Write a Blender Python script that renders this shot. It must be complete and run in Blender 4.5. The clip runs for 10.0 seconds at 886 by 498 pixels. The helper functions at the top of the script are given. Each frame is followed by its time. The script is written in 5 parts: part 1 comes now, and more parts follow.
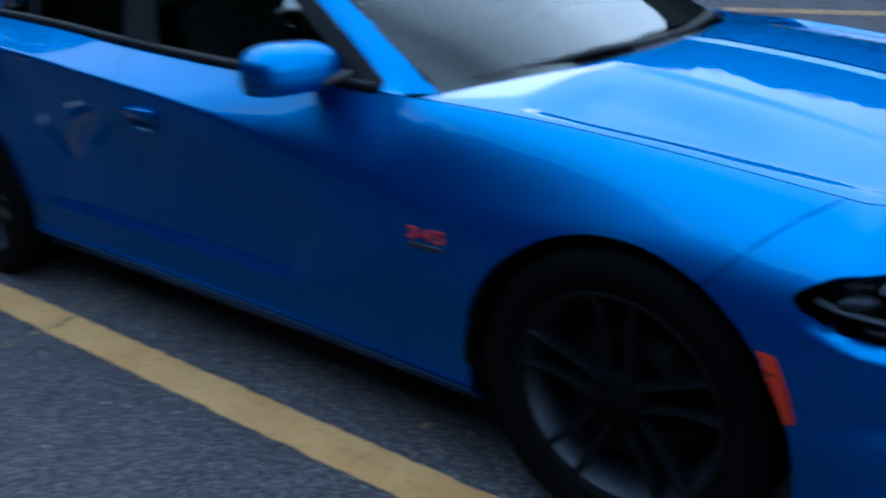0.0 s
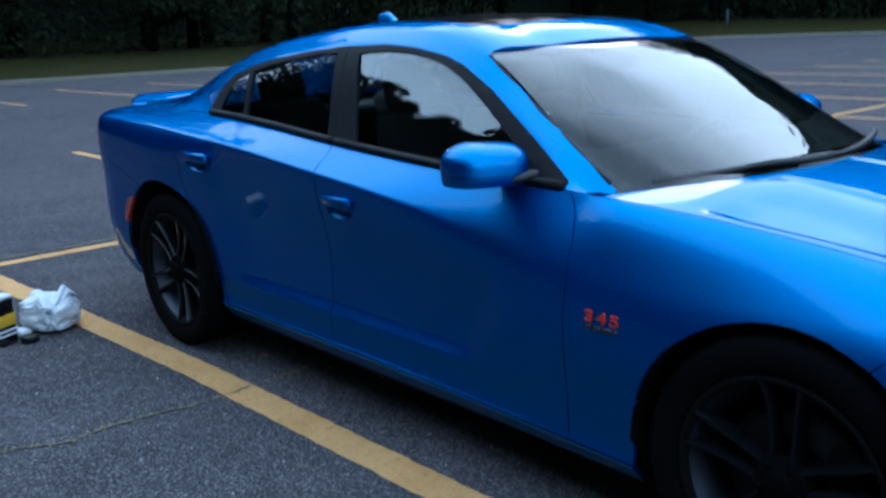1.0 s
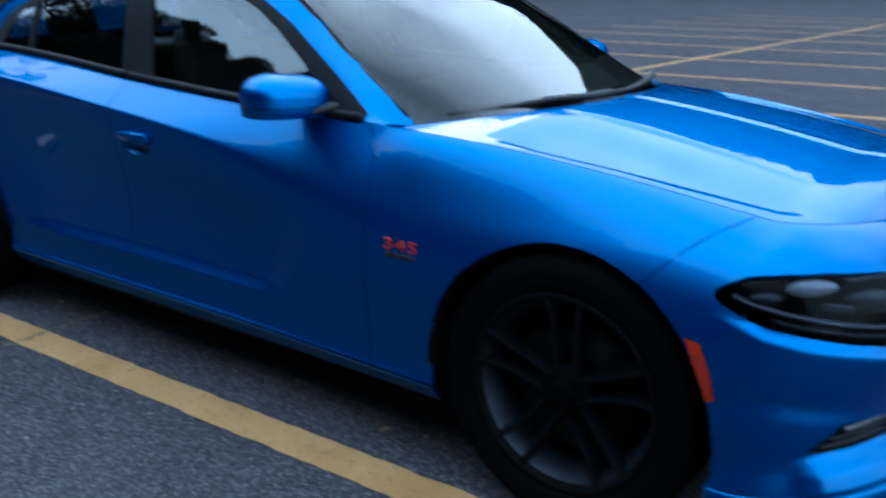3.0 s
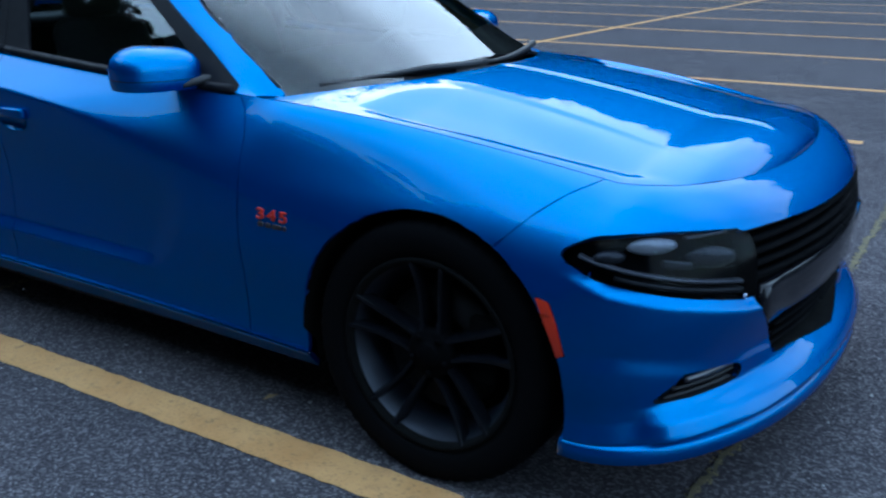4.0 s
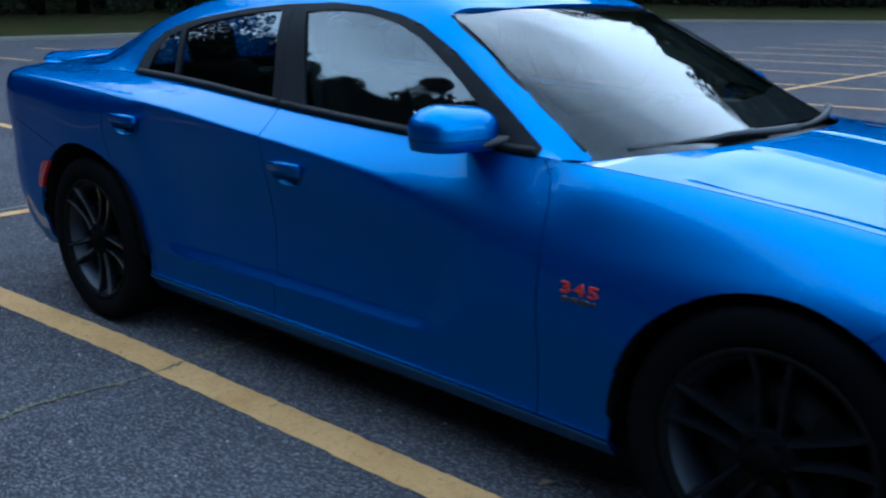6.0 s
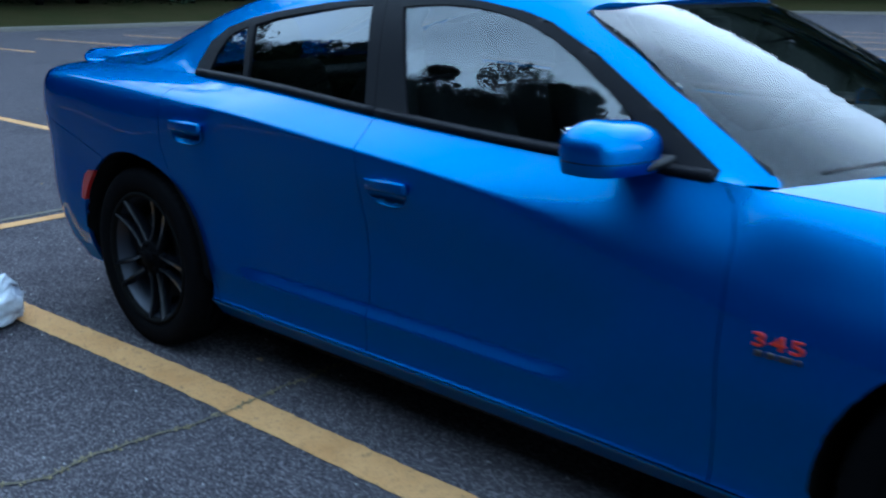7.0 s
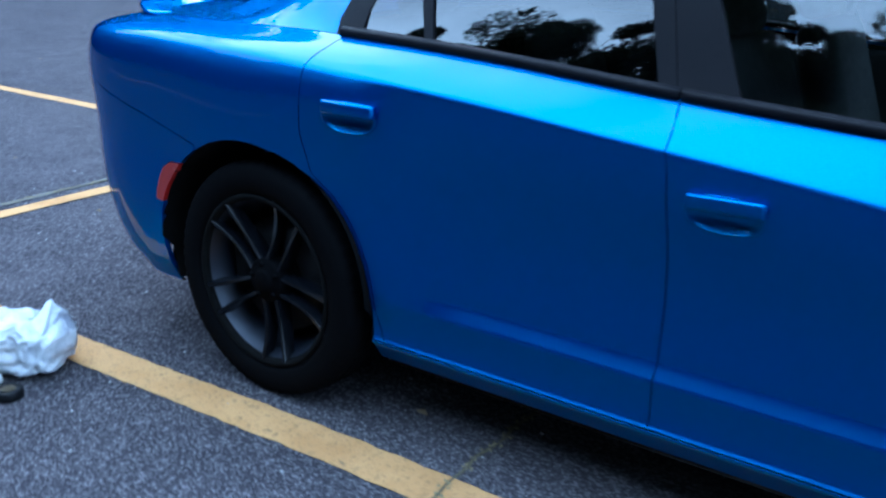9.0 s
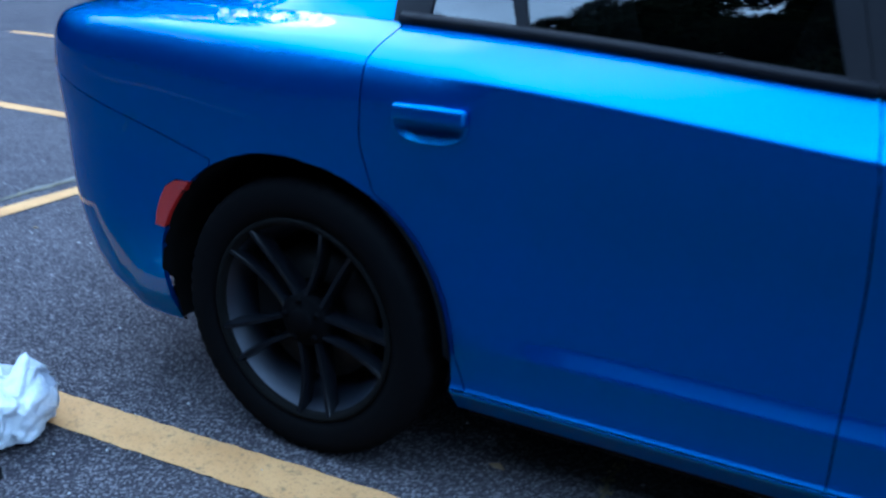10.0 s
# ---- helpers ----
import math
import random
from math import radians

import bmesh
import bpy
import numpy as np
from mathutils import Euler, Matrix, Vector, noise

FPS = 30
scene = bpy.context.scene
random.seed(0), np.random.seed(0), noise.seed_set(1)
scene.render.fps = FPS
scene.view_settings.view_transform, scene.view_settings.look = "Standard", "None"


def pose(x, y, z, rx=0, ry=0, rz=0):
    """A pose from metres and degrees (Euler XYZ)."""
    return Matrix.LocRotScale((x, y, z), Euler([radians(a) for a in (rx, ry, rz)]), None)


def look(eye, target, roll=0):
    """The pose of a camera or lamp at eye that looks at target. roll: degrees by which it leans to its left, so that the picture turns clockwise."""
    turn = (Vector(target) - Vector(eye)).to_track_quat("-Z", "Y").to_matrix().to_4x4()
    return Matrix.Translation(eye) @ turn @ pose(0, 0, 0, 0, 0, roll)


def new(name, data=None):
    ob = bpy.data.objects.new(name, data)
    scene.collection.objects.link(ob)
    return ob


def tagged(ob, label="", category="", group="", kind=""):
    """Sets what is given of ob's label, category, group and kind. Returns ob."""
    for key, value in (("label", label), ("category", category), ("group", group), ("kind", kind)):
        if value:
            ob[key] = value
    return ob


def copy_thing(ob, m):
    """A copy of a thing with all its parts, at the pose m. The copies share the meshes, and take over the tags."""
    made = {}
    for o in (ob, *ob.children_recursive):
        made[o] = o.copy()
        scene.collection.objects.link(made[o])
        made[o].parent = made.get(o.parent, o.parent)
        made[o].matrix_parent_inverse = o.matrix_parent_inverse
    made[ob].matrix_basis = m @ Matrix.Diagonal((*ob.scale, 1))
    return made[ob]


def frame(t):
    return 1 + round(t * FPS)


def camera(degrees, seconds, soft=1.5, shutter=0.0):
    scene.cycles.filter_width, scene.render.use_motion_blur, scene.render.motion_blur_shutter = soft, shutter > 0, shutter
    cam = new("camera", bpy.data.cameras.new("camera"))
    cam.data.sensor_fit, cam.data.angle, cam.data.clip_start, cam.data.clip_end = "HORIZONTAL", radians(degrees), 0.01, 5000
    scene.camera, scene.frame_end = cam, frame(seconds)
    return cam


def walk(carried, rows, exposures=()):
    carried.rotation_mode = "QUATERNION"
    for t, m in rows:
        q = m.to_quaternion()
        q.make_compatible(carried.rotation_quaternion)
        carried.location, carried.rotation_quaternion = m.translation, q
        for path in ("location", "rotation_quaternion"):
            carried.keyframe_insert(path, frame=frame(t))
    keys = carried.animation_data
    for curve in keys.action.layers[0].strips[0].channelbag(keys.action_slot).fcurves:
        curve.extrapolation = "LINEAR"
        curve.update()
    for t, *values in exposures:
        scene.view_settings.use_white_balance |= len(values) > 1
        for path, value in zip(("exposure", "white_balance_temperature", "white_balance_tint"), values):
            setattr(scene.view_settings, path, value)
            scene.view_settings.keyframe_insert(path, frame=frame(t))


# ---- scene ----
cam = camera(50.0, 10.0, soft=2.3, shutter=0.75)

PATH = [
    (0, (2.476, -2.484, 1.45), (1.226, -1.099, 0.728), -4.1),
    (0.5, (2.524, -2.694, 1.427), (1.087, -1.423, 0.861), -3.1),
    (1, (2.543, -2.801, 1.434), (1.078, -1.521, 0.972), -2.2),
    (1.5, (2.574, -2.835, 1.439), (1.1, -1.541, 1.049), -0.4),
    (2, (2.578, -2.852, 1.417), (1.134, -1.532, 1.003), -0.5),
    (2.5, (2.568, -2.854, 1.387), (1.257, -1.43, 0.883), 0.1),
    (3, (2.619, -2.83, 1.378), (1.454, -1.304, 0.819), -0.0),
    (3.2, (2.661, -2.758, 1.407), (1.524, -1.233, 0.791), -0.3),
    (4.3, (2.822, -2.777, 1.368), (1.796, -1.174, 0.754), -0.6),
    (4.5, (2.819, -2.77, 1.362), (1.789, -1.173, 0.739), -1.3),
    (5, (2.722, -2.786, 1.387), (1.577, -1.27, 0.764), -0.3),
    (5.5, (2.51, -2.849, 1.384), (1.25, -1.38, 0.878), 0.8),
    (6, (2.322, -2.86, 1.383), (1.016, -1.434, 0.871), -0.1),
    (7.3, (1.586, -2.791, 1.394), (0.302, -1.357, 0.849), 0.2),
    (7.5, (1.471, -2.812, 1.382), (0.214, -1.364, 0.813), 0.9),
    (8, (1.12, -2.663, 1.391), (-0.189, -1.262, 0.821), -1.1),
    (8.5, (0.777, -2.721, 1.349), (-0.477, -1.274, 0.769), 1.4),
    (9, (0.466, -2.714, 1.355), (-0.66, -1.19, 0.717), 0.6),
    (9.5, (0.138, -2.603, 1.352), (-0.916, -1.019, 0.735), -0.4),
    (10, (-0.175, -2.602, 1.312), (-1.101, -0.96, 0.644), 0.7),
]
walk(cam, [(t, look(eye, target, roll)) for t, eye, target, roll in PATH],
     [(0.0, -0.45, 5120, 17), (0.7, -0.22, 5250, 18), (5.0, -0.33, 5230, 18), (7.3, 0.0, 5150, 18), (8.5, 0.55, 5080, 19), (9.3, 0.57, 4840, 20), (10.0, 0.48, 4760, 20)])


# ---- world and light ----
world = bpy.data.worlds.new("sky")
scene.world = world
world.use_nodes = True
wn, wl = world.node_tree.nodes, world.node_tree.links
sky = wn.new("ShaderNodeTexSky")
sky.sky_type = "NISHITA"
sky.sun_disc = False
sky.sun_elevation, sky.sun_rotation = radians(12), radians(320)
sky.air_density, sky.dust_density, sky.ozone_density = 1.0, 1.2, 1.6
# thin broken cloud over the whole sky, brighter round the low sun behind the woods
tc = wn.new("ShaderNodeTexCoord")
cn = wn.new("ShaderNodeTexNoise")
cn.inputs["Scale"].default_value, cn.inputs["Detail"].default_value, cn.inputs["Roughness"].default_value = 2.3, 5.5, 0.52
cr = wn.new("ShaderNodeValToRGB")
cr.color_ramp.elements[0].position, cr.color_ramp.elements[1].position = 0.36, 0.58
cr.color_ramp.elements[0].color = (0.35, 0.35, 0.35, 1)
glow = wn.new("ShaderNodeVectorMath")
glow.operation = "DOT_PRODUCT"
glow.inputs[1].default_value = (-0.58, 0.70, 0.42)
gr = wn.new("ShaderNodeMapRange")
gr.interpolation_type = "SMOOTHSTEP"
for key, value in (("From Min", 0.35), ("From Max", 1.0), ("To Min", 0.0), ("To Max", 1.0)):
    gr.inputs[key].default_value = value
cc = wn.new("ShaderNodeMixRGB")
cc.inputs["Color1"].default_value, cc.inputs["Color2"].default_value = (9.4, 13.2, 14.6, 1), (13.4, 16.8, 17.4, 1)
cm = wn.new("ShaderNodeMixRGB")
wl.new(tc.outputs["Generated"], glow.inputs[0])
wl.new(glow.outputs["Value"], gr.inputs["Value"])
wl.new(gr.outputs["Result"], cc.inputs["Fac"])
wl.new(cc.outputs[0], cm.inputs["Color2"])
wl.new(tc.outputs["Generated"], cn.inputs["Vector"])
wl.new(cn.outputs["Fac"], cr.inputs["Fac"])
wl.new(cr.outputs["Color"], cm.inputs["Fac"])
wl.new(sky.outputs[0], cm.inputs["Color1"])
wl.new(cm.outputs[0], wn["Background"].inputs["Color"])
wn["Background"].inputs["Strength"].default_value = 0.285
sun = new("sun", bpy.data.lights.new("sun", "SUN"))
sun.data.energy, sun.data.angle, sun.data.color = 0.5, radians(20), (1.0, 0.93, 0.86)
sun.matrix_world = look((0, 0, 0), (0.63, -0.75, -0.36))


# ---- materials ----
class Nodes:
    """A short way to write node materials."""

    def __init__(self, name, color=(0.5, 0.5, 0.5), rough=0.5, metal=0.0, coat=0.0, spec=0.5):
        self.m = bpy.data.materials.new(name)
        self.m.use_nodes = True
        self.n, self.l = self.m.node_tree.nodes, self.m.node_tree.links
        self.b = self.n["Principled BSDF"]
        self.put("Base Color", (*color, 1)), self.put("Roughness", rough), self.put("Metallic", metal)
        self.put("Coat Weight", coat), self.put("Coat Roughness", 0.015), self.put("Specular IOR Level", spec)

    def put(self, key, value):
        if isinstance(value, bpy.types.NodeSocket):
            self.l.new(value, self.b.inputs[key])
        else:
            self.b.inputs[key].default_value = value

    def node(self, kind, inputs=(), out=0, blend=None, operation=None):
        n = self.n.new("ShaderNode" + kind)
        if blend:
            n.blend_type = blend
        if operation:
            n.operation, n.use_clamp = operation, True
        for k, v in inputs:
            if isinstance(v, bpy.types.NodeSocket):
                self.l.new(v, n.inputs[k])
            else:
                n.inputs[k].default_value = v
        return n.outputs[out]

    def where(self, kind="Object"):
        return self.node("TexCoord", out=kind)

    def noise(self, scale, detail=4.0, rough=0.55, where=None, dist=0.0):
        return self.node("TexNoise", (("Vector", where or self.where()), ("Scale", scale), ("Detail", detail), ("Roughness", rough), ("Distortion", dist)))

    def ramp(self, fac, *stops):
        n = self.n.new("ShaderNodeValToRGB")
        self.l.new(fac, n.inputs[0])
        e = n.color_ramp.elements
        while len(e) < len(stops):
            e.new(0.5)
        for k, (p, c) in zip(e, stops):
            k.position = p
            k.color = (*c, 1) if isinstance(c, tuple) else (c, c, c, 1)
        return n.outputs[0]

    def mix(self, fac, a, b, blend="MIX"):
        fix = lambda v: (*v, 1) if isinstance(v, tuple) else v
        return self.node("MixRGB", (("Fac", fac), ("Color1", fix(a)), ("Color2", fix(b))), blend=blend)

    def bump(self, height, strength=0.3, distance=0.01):
        self.put("Normal", self.node("Bump", (("Height", height), ("Strength", strength), ("Distance", distance))))


def plain(name, color, rough=0.5, metal=0.0, coat=0.0, spec=0.5, vary=0.15, scale=12.0, bump=0.0):
    """A material with slight unevenness of tone and gloss."""
    k = Nodes(name, color, rough, metal, coat, spec)
    f = k.noise(scale)
    k.put("Base Color", k.mix(f, tuple(c * (1 - vary) for c in color), tuple(min(1, c * (1 + vary)) for c in color)))
    k.put("Roughness", k.ramp(f, (0.3, rough * 0.85), (0.7, min(1, rough * 1.15))))
    if bump:
        k.bump(k.noise(scale * 8), bump, 0.003)
    return k.m


def paint_material():
    """Metallic flake under a clear coat: a soft blue gloss over blue pigment, a sharp one on top by Fresnel."""
    k = Nodes("blue_metallic_paint")
    k.n.remove(k.b)
    flake = k.noise(900.0, 1.0)
    haze = k.noise(3.0, 6.0, 0.6)
    tone = k.mix(flake, (0.0, 0.108, 0.30), (0.0, 0.172, 0.42))
    base = k.n.new("ShaderNodeBsdfGlossy")
    base.distribution = "BECKMANN"
    base.inputs["Roughness"].default_value = 0.46
    k.l.new(tone, base.inputs["Color"])
    deep = k.n.new("ShaderNodeBsdfDiffuse")
    k.l.new(k.mix(flake, (0.0, 0.028, 0.23), (0.0, 0.053, 0.34)), deep.inputs["Color"])
    flakes = k.node("MixShader", ((0, 0.27), (1, base.outputs[0]), (2, deep.outputs[0])))
    coat = k.n.new("ShaderNodeBsdfGlossy")
    k.l.new(k.ramp(haze, (0.4, 0.02), (0.8, 0.05)), coat.inputs["Roughness"])
    coat.inputs["Color"].default_value = (1, 1, 1, 1)
    mixed = k.node("MixShader", ((0, k.node("Fresnel", (("IOR", 1.26),))), (1, flakes), (2, coat.outputs[0])))
    k.l.new(mixed, k.n["Material Output"].inputs["Surface"])
    return k.m


def asphalt_material():
    k = Nodes("asphalt", (0.07, 0.07, 0.075), 0.95, spec=0.06)
    w = k.where()
    big = k.noise(0.35, 5.0, 0.6, w)
    mid = k.noise(3.2, 6.0, 0.65, w)
    fine = k.noise(120.0, 4.0, 0.7, w)
    grit = k.node("TexVoronoi", (("Vector", w), ("Scale", 150.0), ("Randomness", 1.0)))
    grit_tone = k.node("TexVoronoi", (("Vector", w), ("Scale", 150.0), ("Randomness", 1.0)), out="Color")
    sep = k.node("SeparateColor", (("Color", grit_tone),))
    tone = k.ramp(mid, (0.33, (0.02904, 0.02772, 0.03498)), (0.5, (0.05808, 0.05412, 0.066)), (0.66, (0.099, 0.09174, 0.103)))
    patch = k.noise(1.1, 5.0, 0.65, w, 0.6)
    tone = k.mix(k.ramp(patch, (0.38, 0.65), (0.58, 0.0)), tone, (0.04092, 0.03762, 0.0462))
    tone = k.mix(k.ramp(big, (0.38, 0.0), (0.66, 0.7)), tone, (0.092, 0.085, 0.094))
    tone = k.mix(k.ramp(fine, (0.36, 0.85), (0.56, 0.0)), tone, (0.01848, 0.01914, 0.02178))
    tone = k.mix(k.ramp(sep, (0.55, 0.0), (0.95, 0.62)), tone, (0.27, 0.257, 0.272))
    k.put("Base Color", k.mix(1.0, tone, (0.735, 0.70, 0.68), blend="MULTIPLY"))
    h = k.mix(0.5, k.ramp(grit, (0.0, 1.0), (0.6, 0.0)), fine)
    k.bump(h, 0.7, 0.006)
    return k.m


def line_material():
    k = Nodes("worn_yellow_line", (0.5, 0.32, 0.08), 0.85, spec=0.3)
    w = k.where()
    wear = k.noise(28.0, 6.0, 0.72, w)
    dirt = k.noise(4.0, 5.0, 0.6, w)
    fine = k.noise(110.0, 3.0, 0.7, w)
    tone = k.ramp(dirt, (0.3, (0.51, 0.246, 0.080)), (0.6, (0.62, 0.330, 0.122)), (0.8, (0.44, 0.222, 0.090)))
    tone = k.mix(k.ramp(wear, (0.31, 0.7), (0.42, 0.0)), tone, (0.0888, 0.0777, 0.0629))
    tone = k.mix(k.ramp(fine, (0.34, 0.45), (0.46, 0.0)), tone, (0.111, 0.0888, 0.0592))
    k.put("Base Color", k.mix(1.0, tone, (0.80, 0.80, 0.78), blend="MULTIPLY"))
    k.bump(fine, 0.6, 0.004)
    return k.m


def glass_material(name, tint, ior=1.5, floor=0.0):
    """A thin pane: tinted clear, with gloss by Fresnel."""
    k = Nodes(name)
    k.n.remove(k.b)
    fr = k.node("Fresnel", (("IOR", ior),))
    if floor:
        fr = k.node("Math", ((0, fr), (1, floor)), operation="ADD")
    clear = k.node("BsdfTransparent", (("Color", (*tint, 1)),))
    gloss = k.node("BsdfGlossy", (("Roughness", 0.012), ("Color", (1, 1, 1, 1))))
    mixed = k.node("MixShader", ((0, fr), (1, clear), (2, gloss)))
    k.l.new(mixed, k.n["Material Output"].inputs["Surface"])
    return k.m


def leaf_material(name, low, high):
    k = Nodes(name, high, 0.85, spec=0.06)
    isl = k.node("NewGeometry", out="Random Per Island")
    per = k.node("ObjectInfo", out="Random")
    tone = k.mix(isl, low, high)
    k.put("Base Color", k.mix(k.ramp(per, (0.0, 0.0), (1.0, 0.35)), tone, (high[0] * 1.3, high[1] * 0.95, high[2] * 0.6)))
    k.put("Transmission Weight", 0.0)
    k.put("Subsurface Weight", 0.0)
    return k.m


def grass_material():
    k = Nodes("grass", (0.06, 0.1, 0.03), 0.9, spec=0.05)
    f = k.noise(0.6, 6.0, 0.7)
    g = k.noise(9.0, 4.0, 0.7)
    k.put("Base Color", k.mix(k.ramp(f, (0.35, 0.0), (0.7, 1.0)), k.mix(g, (0.010, 0.014, 0.0035), (0.024, 0.028, 0.007)), (0.036, 0.026, 0.010)))
    k.bump(g, 0.8, 0.05)
    return k.m


PAINT = paint_material()
ASPHALT = asphalt_material()
YELLOW = line_material()
GRASS = grass_material()
BLACK = plain("black_plastic", (0.010, 0.010, 0.012), 0.5, spec=0.35, vary=0.3)
TRIM = plain("satin_black_trim", (0.006, 0.006, 0.008), 0.5, spec=0.08, vary=0.25, bump=0.1, scale=30)
GLOSS_BLACK = plain("gloss_black", (0.006, 0.006, 0.007), 0.08, coat=1.0)
# near black with the hollows' shade in the colour; the rim lip shares it
INNER = plain("shade_and_rim_black", (0.003, 0.003, 0.003), 0.9, spec=0.08)
RUBBER = plain("tyre_rubber", (0.003, 0.003, 0.0035), 0.8, spec=0.025, vary=0.3, scale=25, bump=0.3)
BARREL = plain("dark_alloy_barrel", (0.014, 0.017, 0.026), 0.4, 0.45, vary=0.2, scale=15)
# brake steel with the dark of the wheel's inside put into its colour
SHADED_STEEL = plain("shaded_brake_steel", (0.006, 0.006, 0.007), 0.6, 0.2, scale=40)
SATIN_GLASS = plain("black_roof_glass", (0.006, 0.006, 0.008), 0.12, spec=0.25)
RIM = plain("satin_black_alloy", (0.0035, 0.004, 0.0055), 0.2, 0.0, spec=0.18, vary=0.3, scale=20)
CHROME = plain("chrome", (0.75, 0.76, 0.78), 0.12, 1.0)
BOWL = plain("lamp_bowl", (0.035, 0.037, 0.045), 0.3, 0.5)
TUBE = plain("light_tube", (0.10, 0.10, 0.115), 0.35, 0.2)
PROJECTOR = plain("pale_sky_oval", (0.30, 0.32, 0.36), 0.25, 0.3)
STEEL = plain("brake_steel", (0.10, 0.10, 0.105), 0.4, 1.0, scale=40)
RED = plain("red_letter", (0.4464, 0.0252, 0.00864), 0.35)
AMBER = plain("orange_red_lens", (0.47, 0.024, 0.004), 0.2, coat=0.25)
RED_LENS = plain("red_lens", (0.3024, 0.0144, 0.0108), 0.18, coat=0.6)
SEAT = plain("dark_seat_cloth", (0.014, 0.015, 0.017), 0.75, scale=60, bump=0.3)
DASH = plain("grey_dashboard", (0.016, 0.017, 0.02), 0.6, scale=80, bump=0.2)
LINER = plain("grey_headlining", (0.30, 0.29, 0.28), 0.9)
GLASS = glass_material("tinted_window_glass", (0.5, 0.57, 0.58), 1.75)
SCREEN = glass_material("windscreen_glass", (0.74, 0.80, 0.80), 1.44)
BACK_GLASS = glass_material("rear_screen_glass", (0.55, 0.62, 0.63), 1.5)
REAR_GLASS = glass_material("dark_rear_glass", (0.075, 0.09, 0.094), 1.75)
HUB = plain("dull_black_alloy", (0.0025, 0.0025, 0.003), 0.7, spec=0.02)
LENS = glass_material("clear_lamp_lens", (0.62, 0.64, 0.68), 1.13)
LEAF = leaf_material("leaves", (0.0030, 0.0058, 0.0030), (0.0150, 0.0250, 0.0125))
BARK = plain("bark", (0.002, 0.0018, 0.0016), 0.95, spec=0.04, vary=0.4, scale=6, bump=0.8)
KERB = plain("concrete_kerb", (0.12, 0.104, 0.083), 0.9, vary=0.3, scale=4, bump=0.5)
MOSS = plain("dry_moss", (0.17, 0.135, 0.068), 0.95, vary=0.5, scale=30, bump=0.6)
CRACK = plain("crack_dirt", (0.085, 0.068, 0.034), 0.95, vary=0.65, scale=45)


def bag_material():
    k = Nodes("white_plastic_bag", (0.5616, 0.5772, 0.6084), 0.35, spec=0.5)
    f = k.noise(14.0, 5.0, 0.6)
    tone = k.ramp(f, (0.25, (0.39, 0.4134, 0.4524)), (0.6, (0.6396, 0.6474, 0.6708)))
    # faint grey checks printed on one face
    w = k.where()
    checks = k.node("TexChecker", (("Vector", k.node("Mapping", (("Vector", w), ("Rotation", (0.5, 0.25, 0.6))))), ("Scale", 20.0)), out="Fac")
    face = k.ramp(k.node("SeparateXYZ", (("Vector", w),), out=1), (0.01, 0.0), (0.04, 0.7))
    k.put("Base Color", k.mix(k.node("Math", ((0, checks), (1, face)), operation="MULTIPLY"), tone, (0.25, 0.27, 0.34)))
    k.bump(k.noise(30.0, 4.0, 0.65, dist=1.5), 0.5, 0.02)
    return k.m


BAG = bag_material()
LABEL_YELLOW = plain("yellow_label", (0.54, 0.3024, 0.0144), 0.45)
LABEL_WHITE = plain("white_label", (0.54, 0.54, 0.54), 0.5)


def part(name, bm, material, parent=None, label="", smooth=True):
    """Links a bmesh as one mesh object, under a thing or a part."""
    me = bpy.data.meshes.new(name)
    for f in bm.faces:
        f.smooth = smooth
    bm.normal_update()
    bm.to_mesh(me)
    bm.free()
    me.materials.append(material)
    ob = new(name, me)
    if parent is not None:
        ob.parent = parent
    if label:
        ob["label"] = label
    return ob
# ---- curves of the car's body, for the half with positive width ----
STATIONS = np.array([-1.98, -1.6, -1.2, -0.8, -0.4, 0.0, 0.4, 0.8, 1.2, 1.6, 1.95])


def pchip(xs, ys, x):
    """A smooth curve through the knots with no overshoot."""
    xs, ys = np.asarray(xs, float), np.asarray(ys, float)
    h, d = np.diff(xs), np.diff(ys) / np.diff(xs)
    m = np.zeros_like(ys)
    for i in range(1, len(xs) - 1):
        if d[i - 1] * d[i] > 0:
            w1, w2 = 2 * h[i] + h[i - 1], h[i] + 2 * h[i - 1]
            m[i] = (w1 + w2) / (w1 / d[i - 1] + w2 / d[i])
    m[0], m[-1] = d[0], d[-1]
    x = np.clip(x, xs[0], xs[-1])
    i = np.clip(np.searchsorted(xs, x, side="right") - 1, 0, len(xs) - 2)
    s = (x - xs[i]) / h[i]
    return ((1 + 2 * s) * (1 - s) ** 2 * ys[i] + s * (1 - s) ** 2 * h[i] * m[i]
            + s * s * (3 - 2 * s) * ys[i + 1] + s * s * (s - 1) * h[i] * m[i + 1])


def fair(xs, ys, x, width=0.1):
    """The same, faired over a length of about the given width."""
    offs = np.linspace(-1.6, 1.6, 17)
    wt = np.exp(-offs ** 2)
    xs = np.asarray(xs, float)
    lo, hi = xs[0], xs[-1]
    acc = np.zeros_like(np.asarray(x, float))
    for o, g in zip(offs, wt):
        q = np.asarray(x, float) + o * width
        v = pchip(xs, ys, q)
        a0 = (ys[1] - ys[0]) / (xs[1] - xs[0])
        a1 = (ys[-1] - ys[-2]) / (xs[-1] - xs[-2])
        v = np.where(q < lo, ys[0] + a0 * (q - lo), np.where(q > hi, ys[-1] + a1 * (q - hi), v))
        acc += g * v
    return acc / wt.sum()


